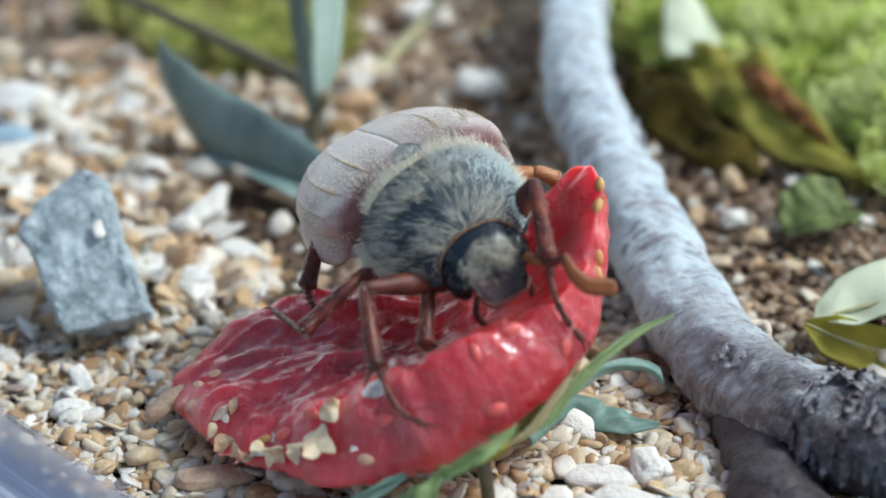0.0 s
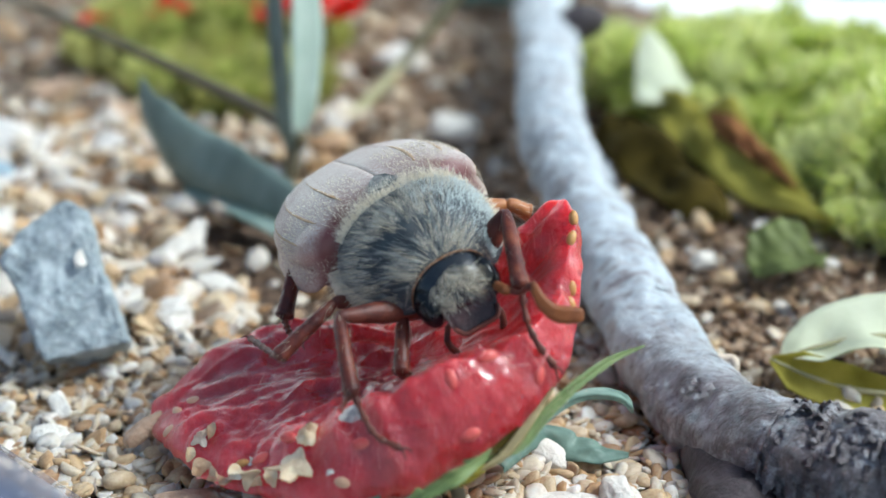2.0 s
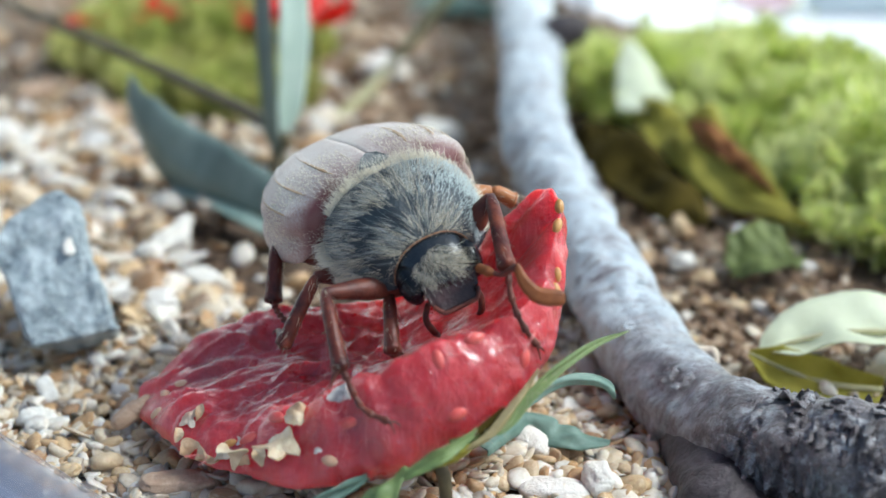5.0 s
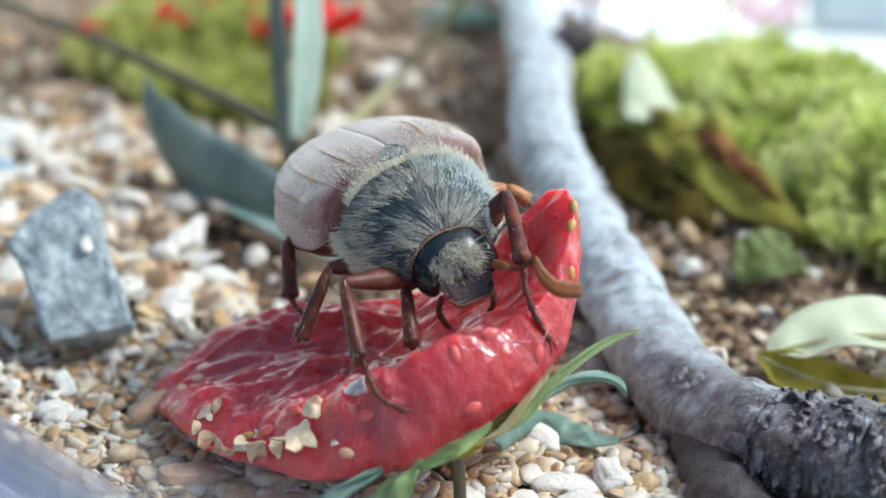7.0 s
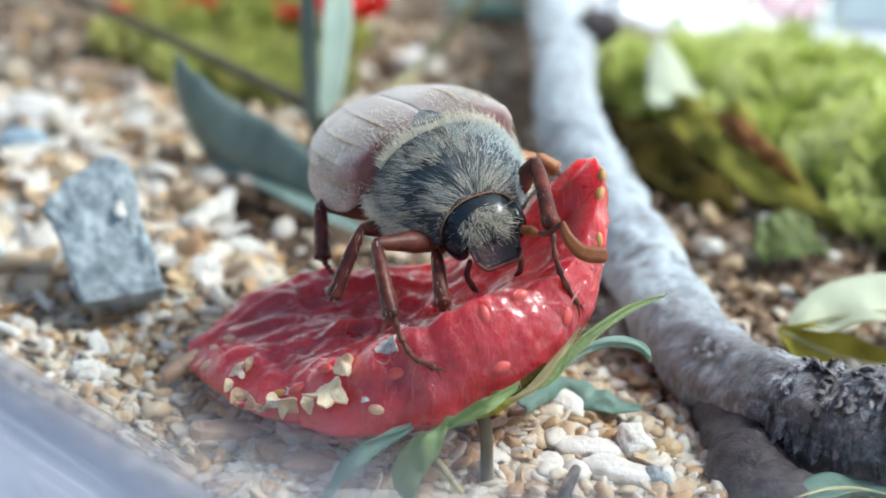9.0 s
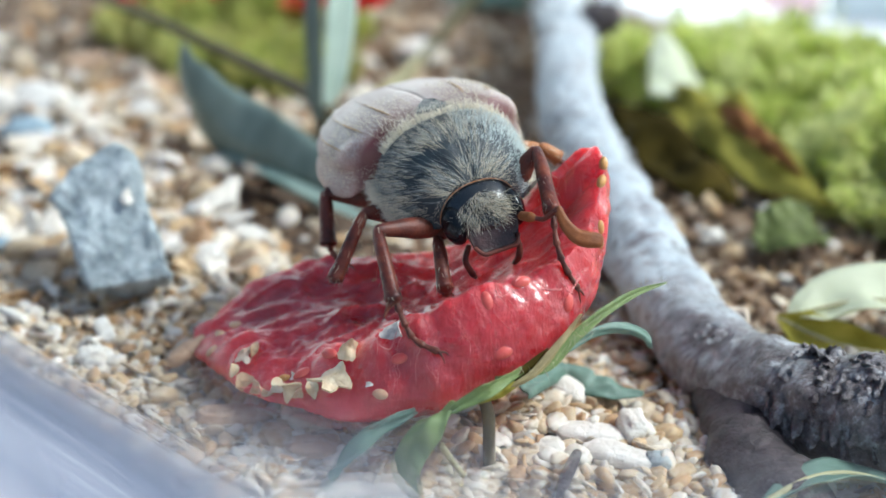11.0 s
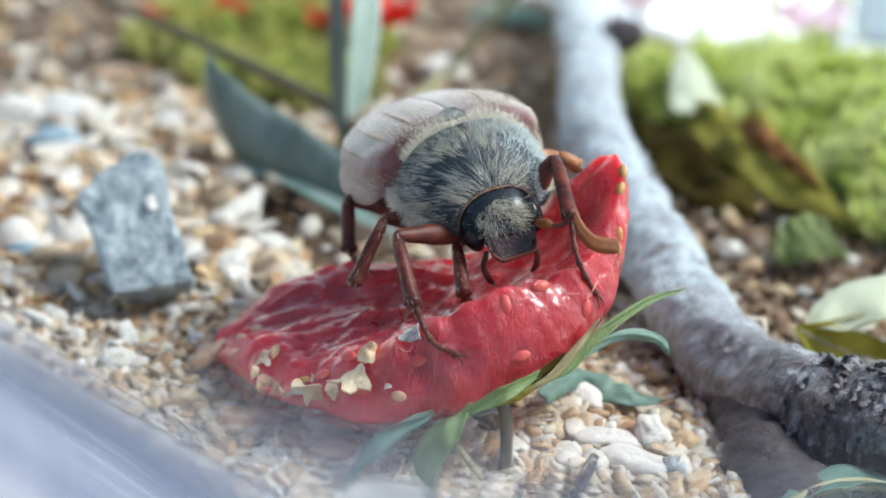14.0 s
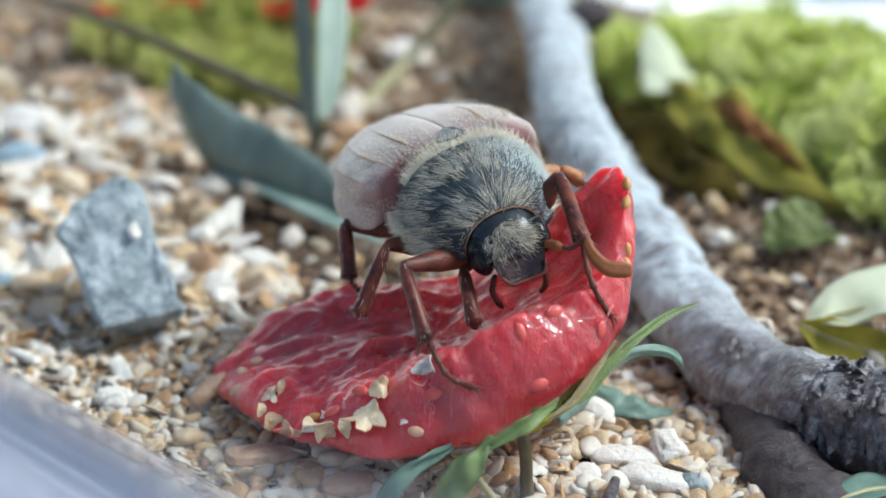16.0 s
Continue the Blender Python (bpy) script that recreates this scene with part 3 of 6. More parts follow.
def build_gravel():
    rng = random.Random(11)
    V, F, S = [], [], []

    def add(x, y, s, lift):
        cv, cf, sm = rng.choice(WORN if y < 22 else CHIPS)
        c, r = grain_pose(rng, x, y, s, lift)
        b = len(V)
        V.extend(c + r @ (v * s) for v in cv)
        F.extend(tuple(i + b for i in f) for f in cf)
        S.extend([sm] * len(cf))

    n = 0
    while n < 27000:
        y = -17 + 150 * rng.random() ** 1.6
        half = 24 + (y + 17) * 0.40
        x = rng.uniform(-half, half)
        if not in_tub(x, y) or (soil_like(x, y) and rng.random() < (0.985 if shade_patch(x, y) else 0.93)):
            continue
        n += 1
        if x < -8 and y > 22:
            s = rng.choice((0.4, 0.5, 0.65, 0.8, 0.9, 1.1, 1.4, 1.9))
        elif soil_like(x, y):
            s = rng.choice((0.35, 0.5, 0.6, 0.8, 1.2))
        else:
            s = rng.choice((0.22, 0.28, 0.34, 0.42, 0.5, 0.62, 0.8))
        add(x, y, s, rng.uniform(-0.2, 0.7))
    me = mesh_of("gravel", V, F, GRAVEL, False)
    me.polygons.foreach_set("use_smooth", S)
    tagged(part("gravel", me), "loose beige, white and tan crushed shell gravel", "gravel", kind="stuff")
    # finer tan grit over the soil round the twig
    V, F, S = [], [], []
    n = 0
    while n < 11500:
        y = 4 + 121 * rng.random() ** 1.25
        x = rng.uniform(-16 - 0.38 * max(0.0, y - 20), 30 + 0.25 * (y - 20))
        if not soil_like(x, y) or not in_tub(x, y) or shade_patch(x, y) and rng.random() < 0.95:
            continue
        n += 1
        add(x, y, rng.choice((0.22, 0.28, 0.35, 0.45, 0.6) if x > 12 else (0.25, 0.35, 0.45, 0.6, 0.8, 1.1)), rng.uniform(-0.2, 0.6))
    me = mesh_of("grit", V, F, GRIT, False)
    me.polygons.foreach_set("use_smooth", S)
    tagged(part("grit", me), "orange-tan grit strewn over brown soil", "grit", kind="stuff")


build_gravel()


def box(name, x0, y0, z0, x1, y1, z1, material, bevel=0.5):
    bm = bmesh.new()
    bmesh.ops.create_cube(bm, size=1.0)
    for v in bm.verts:
        v.co = Vector(((x0 + x1) / 2 + v.co.x * (x1 - x0), (y0 + y1) / 2 + v.co.y * (y1 - y0), (z0 + z1) / 2 + v.co.z * (z1 - z0))) * MM
    bmesh.ops.bevel(bm, geom=bm.edges, offset=bevel * MM, segments=2, affect="EDGES")
    me = bpy.data.meshes.new(name)
    bm.to_mesh(me)
    bm.free()
    me.materials.append(material)
    return me


def build_tub_and_table():
    V, F, band = [], [], []
    path = [(-60, 41), (-36.5, 18.1), (-29.0, 11.0), (-21.5, 4.0), (-15.2, -2.0), (-8.3, -8.6), (6, -18.5), (30, -24)]
    n = 90
    line = spline([(x, y, 0) for x, y in path], n)
    prof = [(-0.8, -2.5), (-0.2, 0.2), (0.7, 1.5), (2.0, 2.1), (2.8, 2.0), (3.6, 1.7), (4.4, 1.4), (5.2, 1.1), (6.0, 0.7), (7.0, 0.3), (8.2, -0.4), (9.5, -1.2), (14, -2.6), (20, -3.6), (28, -4.2), (28, -5.2), (14, -4.0), (6, -1.2), (2.5, 0.6), (0.8, -3.2)]
    k = len(prof)
    for i, p in enumerate(line):
        d = (line[min(i + 1, n)] - line[max(i - 1, 0)]).normalized()
        s = Vector((d.y, -d.x, 0))
        for o, z in prof:
            V.append(p + s * o + Vector((0, 0, z)))
    for i in range(n):
        for j in range(k):
            a, b = i * k + j, i * k + (j + 1) % k
            F.append((a, b, b + k, a + k))
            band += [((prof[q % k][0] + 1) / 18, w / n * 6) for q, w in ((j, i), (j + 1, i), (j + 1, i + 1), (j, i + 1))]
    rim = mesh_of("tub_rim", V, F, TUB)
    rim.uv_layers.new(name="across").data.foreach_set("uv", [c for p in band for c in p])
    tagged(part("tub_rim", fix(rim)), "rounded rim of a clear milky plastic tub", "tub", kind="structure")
    # the clear wall that stands on the rim towards the eye
    V, F, high = [], [], []
    path = [(-60, 28, 3), (-40, 2, 10.8), (-24, -16, 16.4), (-8, -28, 19.2), (8, -31, 18.8), (24, -29, 15.8), (44, -22, 11.5)]
    line = spline(path, n)
    for i, p in enumerate(line):
        d = (line[min(i + 1, n)] - line[max(i - 1, 0)])
        s = Vector((d.y, -d.x, 0)).normalized()
        for o, h in ((0, 1.0), (0.3, 0.985), (0.4, 0.9), (0.2, 0.4), (-1.0, 0.0)):
            V.append(Vector((p.x, p.y, -4 + (p.z + 4) * h)) + s * o)
    for i in range(n):
        for j in range(4):
            a = i * 5 + j
            F.append((a, a + 1, a + 6, a + 5))
            hs = (1.0, 0.985, 0.9, 0.4, 0.0)
            high += [(i / n, hs[j]), (i / n, hs[j + 1]), ((i + 1) / n, hs[j + 1]), ((i + 1) / n, hs[j])]
    wall = mesh_of("tub_wall", V, F, TUB_WALL)
    wall.uv_layers.new(name="height").data.foreach_set("uv", [c for p in high for c in p])
    pane = part("tub_wall", wall)
    pane.visible_shadow = False
    tagged(pane, "clear slightly milky wall of the plastic tub", "tub", kind="structure")
    tagged(part("table", box("table", -300, -220, -26, 360, 340, -6, TABLE, 3.0)),
           "pale painted table top under the tub", "table", kind="structure")


build_tub_and_table()


tagged(part("window_post", box("window_post", 52.5, 134, -6, 72, 139, 60, FRAME_GREY, 1.0)), "blue-grey painted window post behind the tub", "post", kind="structure")
tagged(part("window_strip", box("window_strip", 49, 136, -6, 51.6, 139, 60, FRAME_YELLOW, 0.5)), "pale yellow strip beside the window post", "trim", kind="structure")
tagged(part("window_bar", box("window_bar", 40.2, 137, -6, 41.6, 139, 60, FRAME_YELLOW, 0.4)), "narrow pale bar in the window behind the tub", "trim", kind="structure")
tagged(part("daylight_panel", box("daylight_panel", 25, 142, -5.9, 330, 144, 60, DAYLIGHT, 0.3)), "bright daylight panel behind the tub, its left part added unseen", "window", kind="structure")
# left panel is unseen, added to carry the window's backlight across
tagged(part("daylight_panel", box("daylight_panel", -260, 142, 2.0, 24.9, 144, 60, DAYLIGHT, 0.3)), "bright daylight panel behind the tub, its left part added unseen", "window", kind="structure")


# ---------------------------------------------------------------- stones and pebbles
def slab_stone():
    """The grey stone: an eight-cornered slab that leans back in the gravel."""
    o = Vector((-22.5, 17.0, 1.0))
    face = [(-23.7, 23.0, 10.2), (-22.2, 22.4, 9.6), (-19.8, 17.6, 5.3), (-18.0, 15.2, 3.1), (-23.9, 14.1, 2.1), (-25.5, 16.5, 4.3), (-27.9, 19.6, 7.1), (-26.2, 21.4, 8.7)]
    into = Vector((0.3, 2.5, -2.9))
    mid = sum((Vector(p) for p in face), Vector()) / len(face)
    bm = bmesh.new()
    front = [bm.verts.new((Vector(p) - o) * MM) for p in face]
    back = [bm.verts.new((mid + (Vector(p) - mid) * 0.78 + into - o) * MM) for p in face]
    n = len(face)
    bm.faces.new(front)
    bm.faces.new(back[::-1])
    for i in range(n):
        bm.faces.new((front[(i + 1) % n], front[i], back[i], back[(i + 1) % n]))
    bmesh.ops.recalc_face_normals(bm, faces=bm.faces)
    bmesh.ops.bevel(bm, geom=bm.edges, offset=0.75 * MM, segments=3, affect="EDGES", profile=0.6)
    bmesh.ops.triangulate(bm, faces=bm.faces)
    for _ in range(4):
        long = [e for e in bm.edges if e.calc_length() > 0.45 * MM]
        bmesh.ops.subdivide_edges(bm, edges=long, cuts=1)
        bmesh.ops.triangulate(bm, faces=bm.faces)
    bm.normal_update()
    for v in bm.verts:
        q = v.co / MM
        w = 0.45 * noise.fractal(q * 0.30, 1.0, 2.0, 3) + 0.20 * noise.fractal(q * 1.3, 1.0, 2.0, 3) + 0.05 * noise.noise(q * 3.5)
        v.co += v.normal * w * MM
    me = bpy.data.meshes.new("stone")
    bm.to_mesh(me)
    bm.free()
    me.materials.append(SLATE)
    me.polygons.foreach_set("use_smooth", [True] * len(me.polygons))
    stone = part("stone", me, None, "", at(*o))
    tagged(stone, "blue-grey slate stone leaning back in the gravel", "stone")
    V, F, _ = CHIPS[4]
    part("chip", mesh_of("chip", [Vector((v.x * 0.45, v.y * 0.8, v.z * 0.6)) for v in V], F, SHELLY, False), stone, "small white chip stuck to its face", at(-22.1 - o.x, 19.3 - o.y, 7.1 - o.z, 45, 0, 8))


slab_stone()


def pebble(name, x, y, z, r, turn, material, label, seed, rough=0.25, power=0.8, category="pebble"):
    ob = part(name, blob(name, r, material, rough, 0.9, seed, 16, 10, power), None, "", at(x, y, z, *turn))
    tagged(ob, label, category, "pebbles in the gravel")


pebble("pebble", -22.1, 8.2, 0.6, (1.15, 0.7, 0.45), (12, 5, -8), SHELLY, "oval chalk-white pebble in the gravel", 1)
pebble("pebble", -22.2, 11.2, 0.9, (0.55, 0.95, 0.25), (35, -20, 25), SHELLY, "flat rectangular white shell chip", 2, 0.2, 0.6)
pebble("pebble", -29.0, 13.9, 0.6, (1.2, 0.35, 0.3), (0, 10, -25), SHELLY, "thin white shell sliver", 3)
pebble("pebble", -18.6, 34.0, 1.2, (2.2, 0.8, 0.9), (20, -25, 30), SHELLY, "angular white shell fragment", 4, 0.6, 0.6)
pebble("pebble", -17.3, 24.0, 1.0, (1.25, 1.1, 0.9), (0, 0, 20), QUARTZ, "round pale cream pebble", 5)
pebble("pebble", -36.4, 47.0, 2.0, (2.6, 1.7, 1.5), (5, 0, -14), BLUESTONE, "small blue-grey stone behind the slate", 6, 0.2, 0.75)
pebble("pebble", -37.4, 55.0, 2.6, (3.0, 2.2, 1.4), (25, 5, -10), QUARTZ, "flat pinkish white pebble", 7, 0.15)
pebble("pebble", -42.0, 54.0, 2.2, (2.6, 1.8, 2.2), (0, 10, 10), QUARTZ, "large pale pebble on the bank", 8, 0.2)
pebble("pebble", -33.0, 24.6, 0.8, (1.2, 0.8, 0.8), (0, 0, 5), BLUESTONE, "dark grey rounded pebble", 9)
pebble("pebble", -33.6, 30.0, 0.8, (1.0, 0.7, 0.6), (10, 0, 30), SHELLY, "small white pebble in the gravel", 10)
pebble("pebble", -14.6, 27.9, 0.9, (1.9, 0.9, 0.5), (15, 12, -30), SHELLY, "chipped cream shell flake", 11, 0.35, 0.7)
pebble("pebble", -27.6, 18.4, 0.6, (1.1, 0.3, 0.3), (0, 20, -50), SHELLY, "narrow white shell sliver", 12)
pebble("pebble", -28.6, 53.5, 1.8, (2.2, 1.2, 1.0), (20, -30, 40), QUARTZ, "angular cream pebble on the bank", 13, 0.35, 0.7)
pebble("pebble", -37.0, 70.5, 2.0, (2.2, 1.3, 1.0), (10, -10, 20), TAN, "long brownish stone on the bank", 14, 0.3)
pebble("pebble", -29.0, 64.5, 1.6, (2.0, 1.3, 1.1), (15, 30, 50), TAN, "tan stone by the moss", 15, 0.35, 0.7)
pebble("pebble", 7.4, 5.0, 1.0, (1.7, 0.95, 0.7), (10, 12, -38), SHELLY, "smooth white oval pebble under the sepals", 17, 0.12, 0.9)
pebble("pebble", 8.4, 0.3, 0.6, (2.0, 1.0, 0.5), (6, 4, -6), QUARTZ, "flat cream pebble beside the twig", 18, 0.2, 0.75)
pebble("pebble", 10.9, 0.7, 0.9, (0.8, 1.1, 0.8), (15, 5, 12), SHELLY, "white angular pebble beside the twig", 19, 0.3, 0.7)
pebble("pebble", 10.0, -2.0, 0.5, (2.1, 0.95, 0.5), (5, 6, -14), QUARTZ, "broad cream stone slab in the gravel", 20, 0.2, 0.75)
pebble("pebble", 5.8, -2.0, 0.5, (1.1, 1.0, 0.5), (10, -8, 30), SHELLY, "white shell pebble in the gravel", 21, 0.3, 0.7)
pebble("pebble", 12.2, -2.4, 0.4, (0.8, 0.7, 0.6), (0, 0, 0), SLATE, "small dark blue-grey pebble", 22)
pebble("pebble", 20.4, 33.4, 0.3, (1.0, 0.7, 0.6), (0, 0, 20), SHELLY, "white pebble on the brown soil", 23, 0.3, 0.7)
pebble("pebble", -12.4, 0.4, 0.9, (2.1, 0.9, 0.45), (8, 3, 6), TAN, "long flat reddish-tan chip beside the fruit", 25, 0.2, 0.7)
pebble("pebble", -7.2, -2.6, 0.8, (1.5, 0.9, 0.4), (12, 4, 10), TAN, "flat tan chip below the fruit", 26, 0.25, 0.7)
pebble("pebble", -10.8, -3.2, 0.3, (1.2, 0.7, 0.35), (10, 0, -25), SHELLY, "broken white shell chip", 27, 0.4, 0.65)
pebble("pebble", -3.4, -6.0, 0.1, (3.2, 1.4, 0.5), (4, 0, 0), QUARTZ, "broad pale stone near the tub rim", 28, 0.12, 0.8)
pebble("pebble", -16.0, 6.6, 1.9, (1.5, 0.55, 0.5), (0, -25, 35), TAN, "orange-tan sliver at the tip of the fruit", 29, 0.2, 0.8)
pebble("pebble", 2.0, 62.0, 0.8, (2.4, 1.6, 1.0), (10, 10, 30), SHELLY, "whitish stone on the brown soil", 30, 0.3, 0.75)
pebble("pebble", -4.0, 84.0, 0.8, (2.6, 2.0, 1.2), (0, 0, 50), QUARTZ, "pale stone lying far back on the soil", 31, 0.3, 0.75)


# ---------------------------------------------------------------- strawberry
# control points of the eaten edge, and of the skin's widest line below it
RIDGE = [(-15.6, 7.5, 3.0), (-12.8, 3.0, 3.9), (-9.8, 0.4, 4.6), (-6.6, -1.4, 5.9), (-3.5, -2.4, 8.0), (-0.4, -2.9, 10.2), (2.6, -2.4, 11.5), (5.6, -0.8, 11.9),
         (7.6, 1.8, 12.9), (8.5, 4.8, 14.9), (8.0, 7.0, 16.5), (5.6, 8.4, 13.8), (1.0, 9.8, 9.2), (-4.4, 10.4, 7.4), (-9.4, 11.0, 6.4), (-13.0, 10.2, 5.0)]
SKIRT = [(-16.0, 7.6, 2.0), (-12.8, 1.8, 2.4), (-9.6, -1.6, 2.8), (-5.8, -3.8, 3.3), (-2.0, -4.8, 4.3), (1.4, -4.7, 5.6), (4.8, -3.3, 7.1), (7.3, -0.8, 8.4),
         (8.6, 2.2, 10.0), (9.1, 5.0, 12.0), (8.9, 7.6, 13.6), (6.2, 9.6, 10.4), (1.2, 11.2, 6.4), (-4.6, 11.8, 4.8), (-9.8, 12.2, 4.0), (-13.6, 11.0, 3.2)]


def loop(points, n):
    """n places on a closed curve through the points."""
    seg, out = len(points), []
    for i in range(n):
        k, u = divmod(i / n * seg, 1.0)
        a, b, c, d = (Vector(points[(int(k) + o) % seg]) for o in (-1, 0, 1, 2))
        out.append(0.5 * ((2 * b) + (c - a) * u + (2 * a - 5 * b + 4 * c - d) * u * u + (3 * b - a - 3 * c + d) * u ** 3))
    return out


def build_strawberry():
    n, rt, rw, rb = 300, 70, 34, 22
    edge, wide = [], []
    for p in loop(RIDGE, n):
        w = noise.fractal(Vector((p.x * 0.6, p.y * 0.6, 2.0)), 1.0, 2.0, 3)
        out = Vector((p.x + 3, p.y - 4, 0)).normalized()
        edge.append(p + out * 0.35 * w + Vector((0, 0, 0.55 * noise.noise(Vector((p.x * 0.8, p.y * 0.8, 9.0))))))
    for p in loop(SKIRT, n):
        w = noise.fractal(Vector((p.x * 0.4, p.y * 0.4, 5.0)), 1.0, 2.0, 3)
        wide.append(p + Vector((p.x + 3, p.y - 4, 0)).normalized() * 0.35 * w)
    top_c, bot_c = Vector((-2.5, 4.4, 6.9)), Vector((-2.0, 4.6, 0.9))
    V, F = [], []

    def flesh(q):
        """Lumps, folds and torn fibres of the eaten flesh; rougher towards the thin end."""
        w = 0.55 * noise.noise(Vector((q.x * 0.26, q.y * 0.34, 3.1))) + 0.22 * noise.noise(Vector((q.x * 0.7, q.y * 0.9, 5.1)))
        ridge = 1 - abs(noise.noise(Vector((q.x * 0.30 + q.y * 0.12, q.y * 0.62, 7.7))))
        w += 0.40 * (ridge ** 4 - 0.3)
        torn = 1.0 if -11 < q.x < 0 and q.y < 4 else 0.35
        return w + torn * (0.20 * noise.noise(Vector((q.x * 1.2, q.y * 1.9, 1.7))) + 0.10 * noise.noise(Vector((q.x * 2.4, q.y * 3.4, 4.7))))

    for i in range(1, rt + 1):
        r = i / rt
        for p in edge:
            q = top_c.lerp(p, r)
            base = top_c.z + 0.20 * (q.x - top_c.x)
            q.z = base + (p.z - (top_c.z + 0.20 * (p.x - top_c.x))) * r ** 2.0
            lip = max(0.0, (r - 0.86) / 0.14)
            q.z += flesh(q) * (1 - 0.6 * lip) - 0.42 * lip ** 2.5
            V.append(q)
    for i in range(1, rw + 1):
        s = i / rw
        for j in range(n):
            a, b = V[(rt - 1) * n + j], wide[j]
            out = Vector((b.x - bot_c.x, b.y - bot_c.y, 0)).normalized()
            q = a.lerp(b, s)
            q += out * (0.13 * (a - b).length * math.sin(math.pi * s) ** 0.8)
            q += out * (0.20 * noise.noise(q * 0.5) + 0.10 * noise.noise(q * 1.5) + 0.05 * noise.noise(q * 3.5)) * min(1, s * 5)
            V.append(q)
    for i in range(1, rb):
        s = i / rb
        for j in range(n):
            a = V[(rt + rw - 1) * n + j]
            q = a.lerp(bot_c, s ** 1.25)
            q.z = a.z + (bot_c.z - a.z) * math.sin(s * math.pi / 2)
            V.append(q)
    rings = rt + rw + rb - 1
    for i in range(rings - 1):
        for j in range(n):
            a, b = i * n + j, i * n + (j + 1) % n
            F.append((a, b, b + n, a + n))
    F.append(tuple(range(n))[::-1])
    F.append(tuple((rings - 1) * n + j for j in range(n)))
    b = empty("strawberry", at(0, 0, 0))
    tagged(b, "half-eaten wet red strawberry lying on the gravel", "strawberry")
    part("flesh", fix(mesh_of("flesh", V, F, FLESH)), b, "wet torn red flesh")
    return b, V, n, rt


berry, BV, BN, BRT = build_strawberry()


def berry_spot(x, y, z):
    """The point of the fruit's skin next to (x, y, z), and the way out of it."""
    p = Vector((x, y, z))
    k = min(range(len(BV)), key=lambda i: (BV[i] - p).length_squared)
    row, col = divmod(k, BN)
    e = BV[row * BN + (col + 2) % BN] - BV[row * BN + (col - 2) % BN]
    d = BV[min(row + 2, len(BV) // BN - 1) * BN + col] - BV[max(row - 2, 0) * BN + col]
    nrm = e.cross(d).normalized()
    if nrm.dot(BV[k] - Vector((-2, 3, 5))) < 0:
        nrm = -nrm
    return BV[k], nrm


def stand(p, nrm, turn=0.0, lift=0.0):
    q = nrm.to_track_quat("Z", "Y").to_matrix().to_4x4()
    return Matrix.Translation((p + nrm * lift) * MM) @ q @ pose(0, 0, 0, 0, 0, turn)


SEED = blob("achene", (0.58, 0.34, 0.24), ACHENE_RED, 0.0, 1.0, 0, 10, 8)
SEED_PALE = blob("achene", (0.46, 0.27, 0.26), ACHENE_PALE, 0.0, 1.0, 0, 10, 8)
SEED_TAN = blob("achene", (0.50, 0.30, 0.24), ACHENE, 0.0, 1.0, 0, 10, 8)
for x, y, z, turn, me in [(2.0, -3.2, 10.3, 110, SEED), (4.0, -2.4, 11.3, 10, SEED), (-2.7, -3.5, 6.9, 30, SEED), (6.6, -1.6, 9.6, 70, SEED), (3.0, -4.4, 7.8, 20, SEED), (-6.7, -1.1, 5.9, 15, SEED), (-8.3, -1.0, 4.6, 60, SEED),
                          (8.5, 4.6, 14.7, 80, SEED_PALE), (8.7, 5.9, 15.4, 95, SEED_PALE), (8.5, 3.0, 12.4, 80, SEED_PALE), (8.4, 2.3, 11.8, 70, SEED_PALE),
                          (-13.9, 6.0, 3.5, 20, SEED_TAN), (-13.0, 6.7, 3.7, 50, SEED_TAN), (-14.2, 4.4, 3.1, 70, SEED_TAN), (-9.4, -0.5, 4.0, 30, SEED_PALE), (-3.5, -4.5, 5.2, 5, SEED_TAN)]:
    p, nrm = berry_spot(x, y, z)
    part("achene", me, berry, "", stand(p, nrm, turn, -0.09))

# flakes of gravel stuck to the wet fruit
SHARD = plain("shell_shard", (0.56, 0.40, 0.23), (0.78, 0.66, 0.46), 0.8, 0.4, 0.1, 0.3, Subsurface_Weight=0.3, Subsurface_Radius=(0.001, 0.0007, 0.0004))


